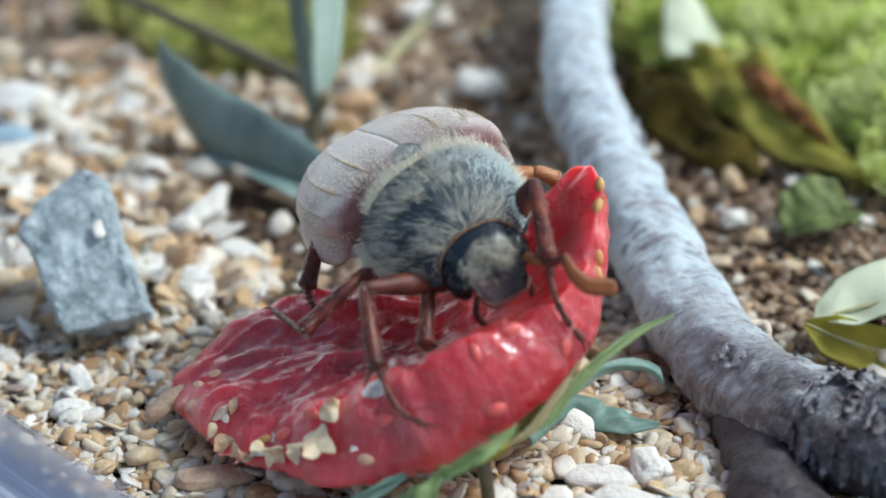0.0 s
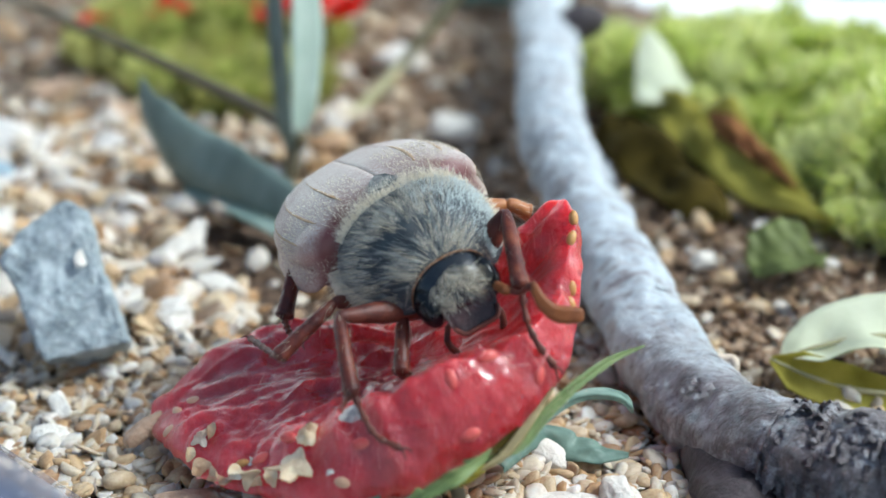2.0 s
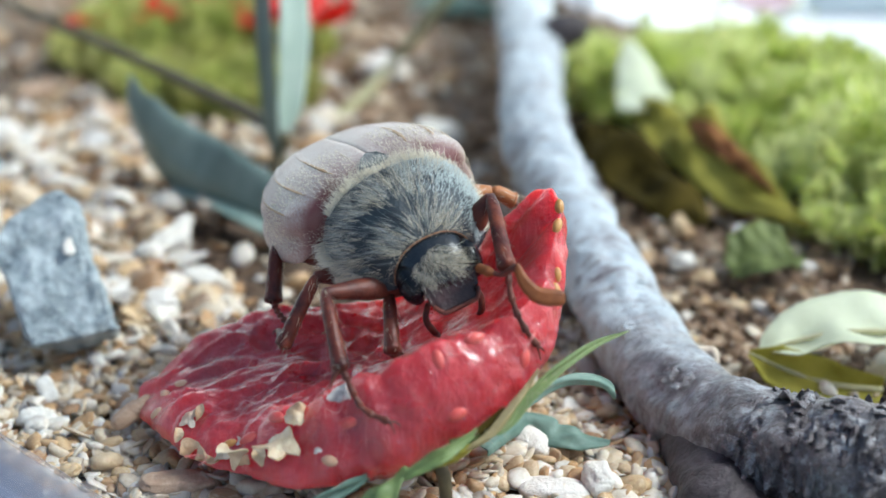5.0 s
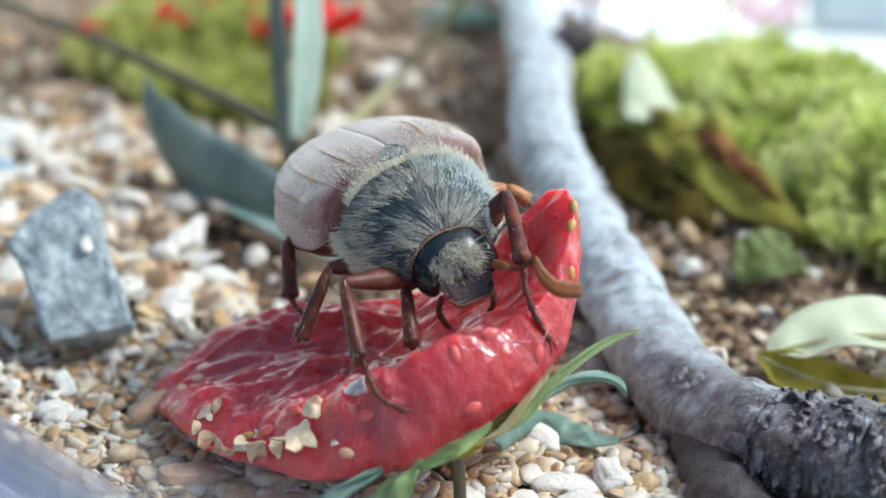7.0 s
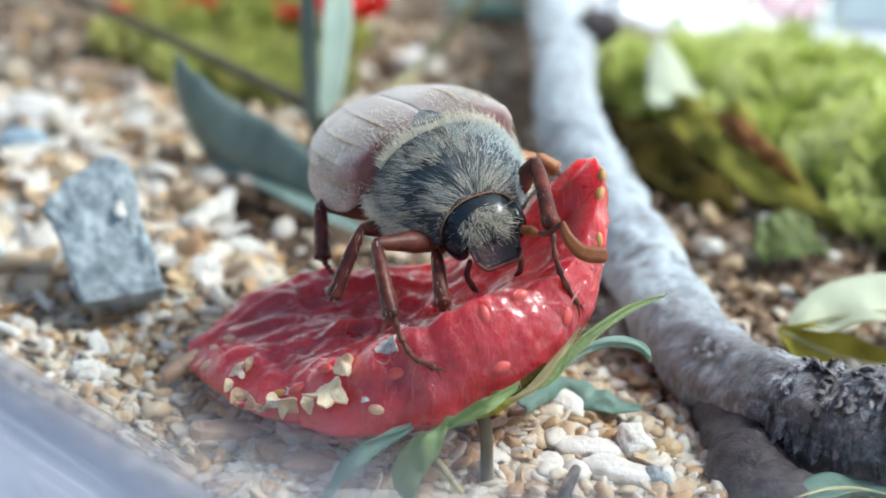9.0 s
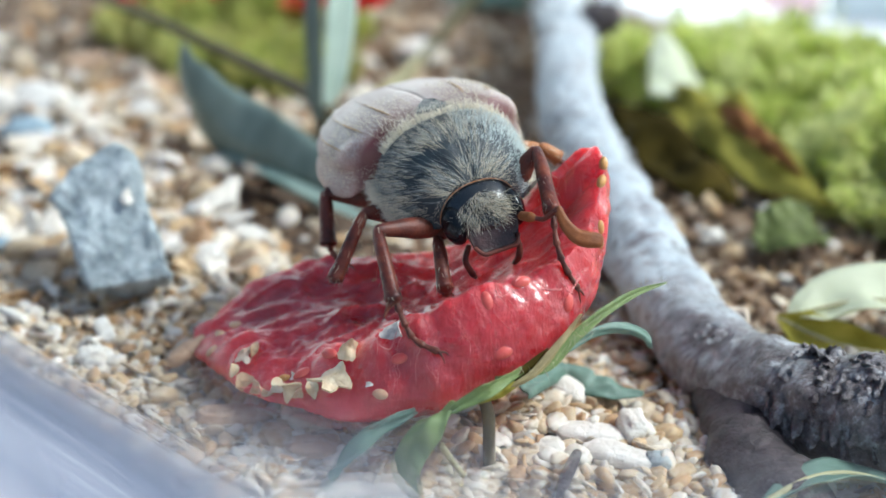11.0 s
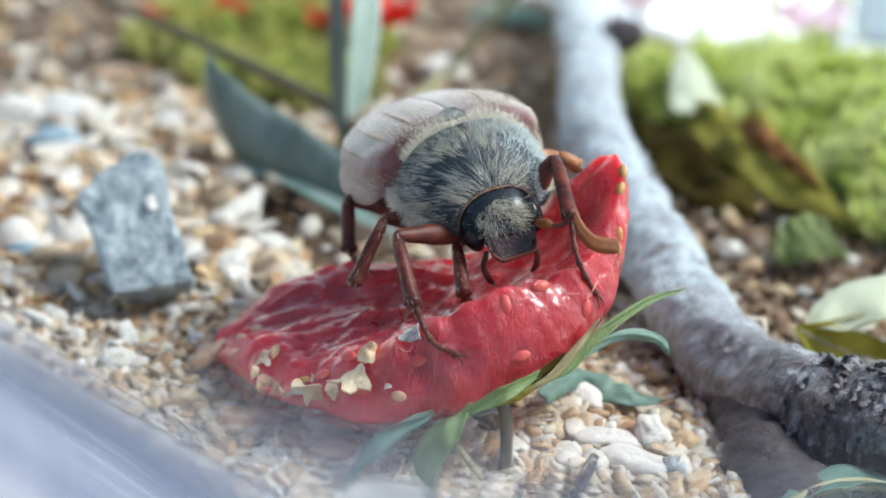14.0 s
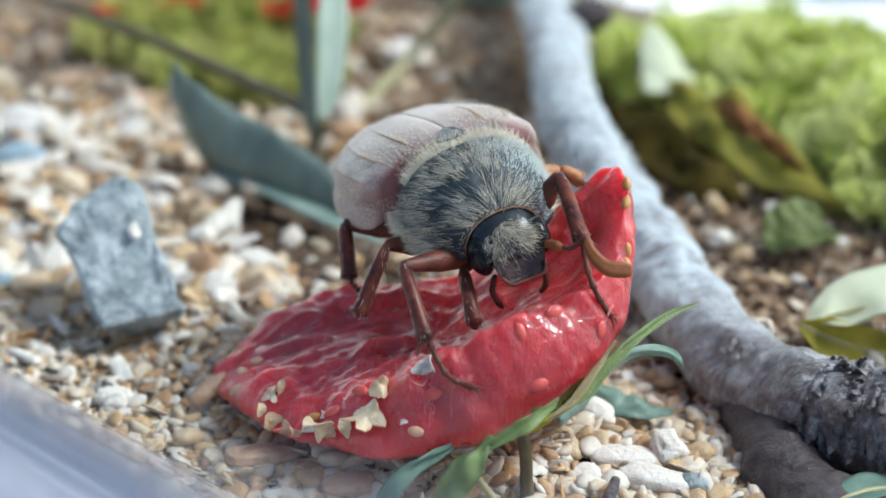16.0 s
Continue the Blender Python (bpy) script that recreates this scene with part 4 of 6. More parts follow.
def flake(x, y, z, size, turn, tilt, seed, label="cream shell flake stuck to the strawberry", m=SHARD, points=0, lift=0.3):
    """A thin ragged curved plate; points: how many horns it has."""
    p, nrm = berry_spot(x, y, z)
    rng = random.Random(seed)
    ph, cup = rng.uniform(0, 6), rng.choice((-1, 1)) * rng.uniform(0.3, 0.6)
    wide = rng.uniform(0.55, 0.95)
    V, F = [], []
    k, rings = 26, 4
    for side in (0.5, -0.5):
        for i in range(rings + 1):
            u = i / rings
            for j in range(k):
                a = 2 * math.pi * j / k
                rr = 1 + 0.30 * noise.noise(Vector((math.cos(a) * 1.3, math.sin(a) * 1.3, seed * 1.7))) + 0.14 * noise.noise(Vector((math.cos(a) * 4, math.sin(a) * 4, seed)))
                if points:
                    rr *= 0.85 + 0.36 * math.cos(points * a + ph) * abs(math.cos(a * 0.5 + ph))
                rr *= u
                q = Vector((rr * math.cos(a), rr * math.sin(a) * wide, cup * rr * rr * math.cos(2 * a + ph) + 0.12 * noise.noise(Vector((rr * math.cos(a) * 2, rr * math.sin(a) * 2, seed + 5.0)))))
                V.append((q + Vector((0, 0, side * 0.30 * (1 - 0.6 * u)))) * size)
    n = (rings + 1) * k
    for s in (0, 1):
        for i in range(rings):
            for j in range(k):
                a, b = s * n + i * k + j, s * n + i * k + (j + 1) % k
                F.append((a, b, b + k, a + k))
    for j in range(k):
        a, b = rings * k + j, rings * k + (j + 1) % k
        F.append((a, b, b + n, a + n))
    ob = part("shell_flake", fix(mesh_of("shell_flake", V, F, m, False)), None, "", stand(p, nrm, turn, lift * size) @ pose(0, 0, 0, tilt, 0, 0))
    tagged(ob, label, "shell flake", "flakes on the fruit")


GREYCRUMB = plain("grey_crumb", (0.30, 0.27, 0.25), (0.66, 0.61, 0.56), 0.35, 0.6, 0.1, 0.3)
CRUMB = plain("shell_crumb", (0.40, 0.24, 0.13), (0.60, 0.44, 0.28), 0.8, 0.45, 0.1, 0.3)
flake(-6.2, -2.8, 4.9, 1.25, 20, -20, 3, "star-shaped cream shell flake stuck to the strawberry", SHARD, 5, 0.45)
flake(-7.2, -2.4, 4.2, 0.55, 140, 50, 9, lift=0.5)
flake(-5.4, -1.5, 6.1, 0.70, 80, 50, 4, "upright pale shell flake stuck to the strawberry", lift=0.6)
flake(-8.7, -1.5, 3.8, 0.75, 20, 60, 5, lift=0.6)
flake(-9.5, -1.1, 3.4, 0.50, 50, 65, 6, m=SHELLY, lift=0.6)
flake(-10.3, -0.8, 3.2, 0.75, 0, 70, 7, "square tan chip stuck to the strawberry", m=CRUMB, lift=0.5)
flake(-11.5, 0.3, 3.1, 0.60, 80, 60, 8, m=CRUMB, lift=0.5)
flake(-4.3, -3.9, 5.4, 0.26, 30, 5, 10, m=QUARTZ)
flake(-9.0, -1.0, 4.3, 0.25, 10, 5, 11, m=QUARTZ)
flake(-4.4, 6.8, 6.8, 0.50, 30, 50, 12)
flake(-3.0, -2.2, 7.8, 0.80, 0, 8, 13, "greyish mottled crumb stuck to the strawberry", GREYCRUMB, 0, 0.1)
flake(-11.7, 1.9, 4.0, 0.65, 60, 40, 14, "brown crumb stuck to the strawberry", BARK_PALE, 4)
flake(-11.2, 2.2, 4.3, 0.45, 100, 30, 15, m=CRUMB)
flake(-12.4, 1.2, 3.6, 0.42, 120, 55, 17, lift=0.5)
flake(-8.0, -2.0, 3.6, 0.40, 40, 45, 18, m=CRUMB, lift=0.5)


def build_fibres():
    """Torn pale threads lying over the wet flesh."""
    rng = random.Random(44)
    V, F = [], []
    for _ in range(20):
        near = rng.random() < 0.6
        x, y = (rng.uniform(-1, 7), rng.uniform(-5, 0.5)) if near else (rng.uniform(-12, 0), rng.uniform(-4, 7))
        a = rng.gauss(1.2 if near else 0.4, 0.5)
        d = Vector((math.cos(a), math.sin(a), 0))
        pts = []
        for k in range(4):
            q = Vector((x, y, 0)) + d * (k * rng.uniform(0.25, 0.5)) + Vector((rng.gauss(0, 0.12), rng.gauss(0, 0.12), 0))
            best = min(range(0, BRT * BN, 7), key=lambda i: (BV[i].x - q.x) ** 2 + (BV[i].y - q.y) ** 2)
            pts.append(Vector((q.x, q.y, BV[best].z + 0.05)))
        v, f = tube_data(pts, [(0, 0.012), (0.5, rng.uniform(0.025, 0.07)), (1, 0.01)], 8, 5)
        b = len(V)
        V += v
        F += [tuple(i + b for i in g) for g in f]
    # finer threads run down the side below the eaten edge
    rows = len(BV) // BN
    for _ in range(46):
        j = rng.randrange(int(BN * 0.24), int(BN * 0.56))
        i0 = rng.randrange(BRT - 6, BRT + 16)
        pts, col = [], float(j)
        for k in range(5):
            i = min(i0 + k * rng.randint(2, 3), rows - 1)
            col += rng.gauss(0, 0.9)
            p, nrm = BV[i * BN + int(col) % BN], Vector((0.1, -0.8, 0.4))
            pts.append(p + nrm * 0.03)
        v, f = tube_data(pts, [(0, 0.008), (0.5, rng.uniform(0.010, 0.026)), (1, 0.005)], 10, 5)
        b = len(V)
        V += v
        F += [tuple(i + b for i in g) for g in f]
    tagged(part("torn_flesh", mesh_of("torn_flesh", V, F, FIBRE), berry, "pale torn flesh threads"), kind="stuff")


build_fibres()


def build_sepals():
    """The leafy collar and stalk; they hang on the fruit."""
    S = [([(2.6, -4.6, 6.4), (5.3, -4.2, 6.9), (6.8, -2.8, 8.1), (8.3, -1.7, 9.1), (10.2, -0.3, 9.8), (12.2, 1.0, 10.0)], [(0, 0.2), (0.2, 0.42), (0.45, 0.62), (0.75, 0.5), (0.95, 0.2), (1, 0.08)], (0.3, -0.5, -1), SEPAL, 0.6),
         ([(0.4, -5.6, 5.4), (-0.6, -6.8, 4.8), (-1.5, -7.2, 3.6), (-1.9, -7.2, 2.2), (-1.1, -7.0, 0.4)], [(0, 0.3), (0.35, 0.75), (0.7, 0.8), (1, 0.15)], (1, -0.3, 0.3), SEPAL, 0.2),
         ([(-1.6, -4.6, 4.4), (-3.2, -5.4, 3.8), (-4.6, -5.8, 2.8), (-5.8, -5.9, 1.2), (-5.9, -5.8, 0.0)], [(0, 0.3), (0.4, 0.65), (0.8, 0.55), (1, 0.1)], (0.6, 0.2, 1), SEPAL_BLUE, 0.2),
         ([(4.0, -4.6, 7.0), (2.6, -5.8, 6.6), (1.4, -6.3, 6.0), (0.2, -6.4, 5.2)], [(0, 0.3), (0.5, 0.6), (0.9, 0.4), (1, 0.2)], (0.3, 0.6, 1), SEPAL, 0.6),
         ([(6.4, -1.6, 6.8), (8.6, 0.8, 6.9), (10.1, 1.6, 6.8), (11.4, 2.0, 6.2), (11.8, 2.0, 5.4)], [(0, 0.5), (0.5, 0.55), (0.85, 0.4), (1, 0.1)], (0.2, 0.4, 1), SEPAL_BLUE, 0.3),
         ([(4.6, 0.6, 3.0), (6.9, 5.6, 2.0), (8.7, 4.8, 1.6), (10.3, 4.6, 1.3), (12.0, 4.8, 1.0)], [(0, 0.6), (0.4, 1.2), (0.75, 1.1), (1, 0.2)], (-0.2, 1, 0.5), SEPAL_BLUE, 0.15),
         ([(2.6, -5.0, 6.2), (4.0, -4.6, 6.8), (5.4, -3.6, 7.8)], [(0, 0.2), (0.5, 0.5), (1, 0.1)], (0.2, 0.6, 1), LEAF_DULL, 0.3),
         ([(3.4, -5.2, 6.2), (4.8, -4.7, 7.0), (6.2, -3.5, 8.3), (7.2, -2.4, 9.4)], [(0, 0.2), (0.5, 0.45), (1, 0.1)], (0.2, 0.6, 1), SEPAL_DRY, 0.5),
         ([(1.2, -5.8, 5.4), (2.8, -5.4, 6.0), (4.2, -4.8, 6.5)], [(0, 0.15), (0.5, 0.5), (1, 0.1)], (0.2, 0.6, 1), LEAF_OLIVE, 0.4)]
    for i, (mid, w, side, m, fold) in enumerate(S):
        w = [(u, v * (0.5, 1.05, 0.8, 0.7, 0.62, 0.8, 0.62, 0.62, 0.7)[i]) for u, v in w]
        part("sepal", leaf("sepal", mid, w, side, m, fold, 0.1, 0.14, 40, 8, 0.75, i * 3.1), berry, "hairy green sepal")
    part("stalk", tube("stalk", [(1.6, -3.2, 5.4), (2.3, -3.8, 4.0), (2.5, -3.8, 1.6), (2.6, -3.8, -1.0)], [(0, 0.5), (0.2, 0.36), (1, 0.36)], STALK, n=30, k=12, wobble=0.12), berry, "dark thin stalk")
    # fine down along the sepal's edge
    rng = random.Random(5)
    V, F = [], []
    line = spline(S[0][0], 60)
    for i in range(260):
        p = line[rng.randrange(4, 60)] + Vector((rng.gauss(0, 0.3), rng.gauss(0, 0.3), rng.gauss(0, 0.25)))
        d = Vector((rng.gauss(0, 0.5), rng.gauss(-0.3, 0.5), rng.gauss(0.4, 0.5))).normalized() * rng.uniform(0.35, 0.8)
        s = d.cross(Vector((0.3, 1, 0.2))).normalized() * 0.012
        b = len(V)
        V += [p - s, p + s, p + d]
        F.append((b, b + 1, b + 2))
    part("down", mesh_of("down", V, F, HAIR_PALE), berry)


build_sepals()
tagged(part("twig_bit", tube("twig_bit", [(6.2, -6.6, 0.2), (6.8, -5.4, 1.2), (7.4, -3.8, 1.6)], [(0, 0.34), (0.6, 0.4), (1, 0.26)], BARK_DARK, n=14, k=10, wobble=0.15)), "short dark twig bit lying in the gravel", "twig")
tagged(part("straw_bit", tube("straw_bit", [(-0.2, -4.9, 2.4), (0.8, -5.0, 1.0), (1.8, -5.0, -0.3)], [(0, 0.2), (1, 0.16)], STALK_PALE, n=12, k=8, wobble=0.1)), "short brown bit of straw in the gravel", "straw")


# ---------------------------------------------------------------- cockchafer
SB = 0.87
BODY_ROWS = [
    (0, -0.12, 6.5, 13.98, 19.5, 2.88, -62.65), (0.5, -0.15, 6.45, 13.99, 19.7, 2.94, -63.16), (1, -0.22, 6.45, 13.97, 19.95, 2.79, -63.31),
    (1.5, -0.3, 6.43, 14.02, 20.5, 3.18, -63.17), (2, -0.32, 6.42, 14.08, 20.27, 3.32, -63.43), (2.5, -0.36, 6.47, 14.11, 20, 3.31, -63.59),
    (3, -0.26, 6.56, 14.33, 18.1, 4.16, -64.44), (3.5, -0.32, 6.56, 14.34, 18.1, 4.5, -64.3), (4, -0.38, 6.53, 14.34, 18, 4.96, -64.36),
    (4.5, -0.34, 6.61, 14.48, 17, 5.22, -64.92), (5, -0.45, 6.63, 14.45, 17.2, 5.28, -64.68), (5.2, -0.47, 6.6, 14.46, 17.3, 5.5, -64.5),
    (7.3, -0.48, 6.69, 14.81, 14.6, 7.6, -63.75), (8, -0.47, 6.68, 14.81, 14.8, 8, -64.3), (9, -0.5, 6.7, 14.83, 14.8, 8.32, -64.47),
    (9.2, -0.49, 6.72, 14.83, 14.7, 8.31, -64.58), (11.3, -0.53, 6.95, 14.75, 13.5, 6.79, -67.02), (12.5, -0.56, 6.96, 14.77, 13.5, 7.2, -67.1),
    (14, -0.55, 6.96, 14.63, 13.7, 6.6, -67.5), (15, -0.59, 6.94, 14.63, 13.5, 6.2, -67.5), (16, -0.48, 6.91, 14.65, 13.1, 6, -68)]
BODY = at(-0.46, 7.0, 14.85, 8.5, 8.0, -68.2)


def smooth(tab, n=60):
    """A rounded version of a table, along a curve through its points."""
    pts = spline([(x, v, 0) for x, v in tab], n)
    return sorted((p.x, p.y) for p in pts)


PRO_W = smooth([(-0.9, 4.6), (0.0, 5.1), (1.4, 5.2), (3.2, 4.65), (4.6, 3.55), (5.4, 2.7)])
PRO_T = smooth([(-0.9, 3.2), (0.0, 3.55), (1.4, 3.6), (3.2, 3.1), (4.6, 1.95), (5.4, 1.05)])
PRO_B = smooth([(-0.9, -0.4), (0.0, -0.9), (1.4, -1.4), (3.2, -1.7), (5.4, -1.5)])
ELY_P = 0.76
ELY_W = smooth([(-14.6, 1.2), (-14.1, 3.1), (-12.5, 5.3), (-9, 6.9), (-5, 7.15), (-2, 6.5), (-0.8, 5.4), (-0.2, 4.1)])
ELY_T = smooth([(-14.6, -3.2), (-14.1, -1.6), (-12.5, 0.2), (-9, 1.6), (-5, 3.0), (-2, 3.7), (-0.8, 3.65), (-0.2, 3.3)])
ELY_B = smooth([(-14.6, -3.8), (-12.5, -3.7), (-9, -3.2), (-5, -2.5), (-2, -1.6), (-0.2, 0.2)])


def shell_point(W, T, B, x, v, p):
    a = max(-1.0, min(1.0, v)) * math.pi / 2
    w, zt, zb = lerp(W, x), lerp(T, x), lerp(B, x)
    return Vector((x, w * math.copysign(abs(math.sin(a)) ** p, a), zb + (zt - zb) * max(0.0, math.cos(a)) ** p))


def shell_normal(W, T, B, x, v, p):
    e = 0.03
    du = shell_point(W, T, B, x + e, v, p) - shell_point(W, T, B, x - e, v, p)
    dv = shell_point(W, T, B, x, v + e, p) - shell_point(W, T, B, x, v - e, p)
    n = du.cross(dv)
    return n.normalized() if n.length > 1e-9 else Vector((0, 0, 1))


def dome(xs, W, T, B, n, k, a0, a1, p=0.85, thick=0.16, relief=None):
    """A shell over the body, with an inner skin: xs from front to back."""
    V, F = [], []
    for layer in (0, 1):
        for i in range(n + 1):
            x = xs[0] + (xs[1] - xs[0]) * i / n
            for j in range(k + 1):
                v = a0 + (a1 - a0) * j / k
                q = shell_point(W, T, B, x, v, p)
                nrm = shell_normal(W, T, B, x, v, p)
                if nrm.dot(q - Vector((x, 0, -2))) < 0:
                    nrm = -nrm
                if relief and not layer:
                    q += nrm * relief(x, v)
                if layer:
                    q -= nrm * thick
                V.append(q * SB)
    m = (n + 1) * (k + 1)
    for layer in (0, 1):
        for i in range(n):
            for j in range(k):
                a = layer * m + i * (k + 1) + j
                F.append((a, a + 1, a + k + 2, a + k + 1))
    for i in range(n):
        for j in (0, k):
            a = i * (k + 1) + j
            F.append((a, a + k + 1, a + k + 1 + m, a + m))
    for i in (0, n):
        for j in range(k):
            a = i * (k + 1) + j
            F.append((a, a + 1, a + 1 + m, a + m))
    return V, F


RIBS = (0.20, 0.43, 0.64)


def ely_relief(x, v):
    h = sum(math.exp(-((abs(v) - c) / 0.020) ** 2) for c in RIBS)
    fade = min(1, max(0, (-x - 1.2) / 1.5)) * min(1, max(0, (x + 14.2) / 2))
    dent = 0.28 * math.exp(-((abs(v) - 0.86) / 0.06) ** 2) * min(1, max(0, (-x - 0.6) / 2))
    bump = 0.30 * math.exp(-((abs(v) - 0.66) / 0.16) ** 2 - ((x + 2.0) / 1.3) ** 2)
    return 0.05 * h * fade - dent + bump - 0.015 * math.exp(-(v / 0.02) ** 2)


def hairs(name, spots, length, width, material, seed, parent, bend=0.35, label="", rise=(0.15, 0.5)):
    """Fine hairs: spots gives root, normal and lie of each."""
    rng = random.Random(seed)
    V, F = [], []
    for root, nrm, lie in spots:
        l = length * rng.uniform(0.55, 1.25)
        d0 = (nrm * rng.uniform(*rise) + lie + Vector((rng.gauss(0, 0.22), rng.gauss(0, 0.22), rng.gauss(0, 0.22)))).normalized()
        d1 = (d0 + lie * bend - nrm * 0.35 + Vector((rng.gauss(0, 0.2), rng.gauss(0, 0.2), rng.gauss(0, 0.2)))).normalized()
        s = d0.cross(nrm)
        s = (s.normalized() if s.length > 1e-6 else Vector((0, 1, 0))) * width * rng.uniform(0.7, 1.2)
        u = d0.cross(s).normalized() * s.length
        p1, p2 = root + d0 * l * 0.5, root + d0 * l * 0.5 + d1 * l * 0.5
        b = len(V)
        V += [root - s, root + s, root + u, p1 - s * 0.75, p1 + s * 0.75, p1 + u * 0.75, p2]
        F += [(b, b + 1, b + 4, b + 3), (b + 1, b + 2, b + 5, b + 4), (b + 2, b, b + 3, b + 5), (b + 3, b + 4, b + 6), (b + 4, b + 5, b + 6), (b + 5, b + 3, b + 6)]
    return part(name, mesh_of(name, [v * SB for v in V], F, material), parent, label)


def build_beetle():
    b = empty("cockchafer", BODY)
    tagged(b, "brown cockchafer beetle with a furry dark thorax feeding on the strawberry", "beetle")
    rng = random.Random(21)
    wings = []
    for a0, a1 in ((0.0003, 1.0), (-1.0, -0.0003)):
        V, F = dome((-0.2, -14.6), ELY_W, ELY_T, ELY_B, 110, 90, a0, a1, ELY_P, 0.22, ely_relief)
        w = part("elytron", fix(mesh_of("elytron", V, F, ELYTRON)), b, "dusty pinkish-brown ribbed wing case")
        wings.append(w)
        sgn = 1 if a1 > 0.5 else -1
        for c in RIBS:
            pts = []
            for i in range(24):
                x = -1.9 - i / 23 * 11.2
                q = shell_point(ELY_W, ELY_T, ELY_B, x, sgn * c, ELY_P)
                nrm = shell_normal(ELY_W, ELY_T, ELY_B, x, sgn * c, ELY_P)
                if nrm.z < 0:
                    nrm = -nrm
                pts.append((q + nrm * 0.012) * SB)
            part("rib", tube("rib", pts, [(0, 0.05), (0.12, 0.16), (0.35, 0.13), (0.6, 0.07), (1, 0.03)], RIB, n=60, k=8, flat=0.4), w, "amber rib")
    V, F = dome((5.4, -0.9), PRO_W, PRO_T, PRO_B, 60, 70, -1.0, 1.0, 0.88, 0.10,
                lambda x, v: 0.04 * noise.noise(Vector((x, v * 5, 0))) - 0.10 * math.exp(-((abs(v) - 0.0) / 0.05) ** 2) + 0.14 * math.exp(-((1 - abs(v)) / 0.03) ** 2))
    lip = [shell_point(PRO_W, PRO_T, PRO_B, 5.38, -0.96 + 1.92 * i / 30, 0.88) * SB for i in range(31)]
    pro = part("pronotum", fix(mesh_of("pronotum", V, F, CHITIN_BLACK)), b, "dark grey-green furry thorax shield")
    part("front_rim", tube("front_rim", lip, [(0, 0.02), (0.5, 0.035), (1, 0.02)], CHITIN_AMBER, n=80, k=8), pro, "thin golden front edge")
    V = [(-2.05, -0.1, 3.90), (-0.7, 1.0, 3.80), (-0.4, -0.1, 3.82), (-0.7, -1.2, 3.80), (-1.6, 0.45, 3.94), (-1.6, -0.65, 3.94)]
    F = [(2, 1, 4, 0, 5, 3)]
    sc = mesh_of("scutellum", [Vector(v) * SB for v in V] + [(Vector(v) - Vector((0, 0, 0.5))) * SB for v in V],
                 F + [(9, 11, 6, 10, 7, 8)] + [(F[0][i], F[0][(i + 1) % 6], F[0][(i + 1) % 6] + 6, F[0][i] + 6) for i in range(6)], CHITIN_MATT, False)
    part("scutellum", fix(sc), b, "small dark shield between the wing cases")
    # body below the shells
    part("abdomen", blob("abdomen", (7.0 * SB, 5.2 * SB, 2.6 * SB), BELLY_WHITE, 0.03, 0.4, 2), b, "pale downy ringed underside", at(-6.6 * SB, 0, -2.2 * SB, 0, -10, 0))
    part("chest", blob("chest", (4.4 * SB, 4.6 * SB, 2.4 * SB), CHITIN_DARK, 0.05, 0.5, 4), b, "dark brown chest", at(1.2 * SB, 0, -1.4 * SB))
    head = part("head", blob("head", (2.2 * SB, 2.3 * SB, 1.55 * SB), HEAD_BLACK, 0.02, 0.5, 5, power=0.88), b, "hairy dark head", at(5.5 * SB, 0, -0.78 * SB, 0, 32, 0))
    for s in (1, -1):
        part("eye", blob("eye", (1.36 * SB, 0.80 * SB, 1.22 * SB), EYE), head, "glossy black eye", at(0.75 * SB, s * 2.0 * SB, 0.05 * SB))
        part("palp", tube("palp", [Vector(p) * SB for p in [(1.9, s * 1.4, -1.1), (2.6, s * 1.9, -1.6), (3.3, s * 1.7, -2.2), (3.4, s * 1.4, -2.9)]], [(0, 0.16), (0.7, 0.2), (1, 0.13)], CHITIN_BROWN), head)
    # clypeus: a broad plate with an upturned rim
    V, F = [], []
    nu, nv = 22, 28
    for layer in (0, 1):
        for i in range(nu + 1):
            for j in range(nv + 1):
                u, v = i / nu, 2 * j / nv - 1
                cor = max(0.0, abs(v) - 0.6) / 0.4
                w = 1.80 - 0.12 * u
                e = max(max(0, u - 0.84) / 0.16, max(0, abs(v) - 0.88) / 0.12 * min(1, u * 3))
                z = 0.95 - 0.95 * u ** 1.6 + 0.32 * min(1, e) ** 1.5 - 0.18 * (1 - v * v) * math.sin(u * 3.1) - layer * 0.22
                V.append(Vector((1.2 + 2.35 * u * (1 - 0.30 * cor ** 2.2), w * v * (1 - 0.10 * u ** 6), z)) * SB)
    m = (nu + 1) * (nv + 1)
    for layer in (0, 1):
        for i in range(nu):
            for j in range(nv):
                a = layer * m + i * (nv + 1) + j
                F.append((a, a + 1, a + nv + 2, a + nv + 1))
    for i in range(nu):
        for j in (0, nv):
            a = i * (nv + 1) + j
            F.append((a, a + nv + 1, a + nv + 1 + m, a + m))
    for j in range(nv):
        for i in (0, nu):
            a = i * (nv + 1) + j
            F.append((a, a + 1, a + 1 + m, a + m))
    part("clypeus", fix(mesh_of("clypeus", V, F, MOUTH)), head, "glossy dark brown mouth plate")
    rim = []
    for j in range(25):
        v = 2 * j / 24 - 1
        cor = max(0.0, abs(v) - 0.6) / 0.4
        rim.append(Vector((1.2 + 2.35 * (1 - 0.30 * cor ** 2.2), 1.80 * 0.94 * v * 0.9, 0.34)) * SB)
    part("clypeus_rim", tube("clypeus_rim", rim, 0.14 * SB, CHITIN_DARK, n=40, k=8), head)

    # fur: dark ground with pale hair combed back and away from the midline
    pale = []
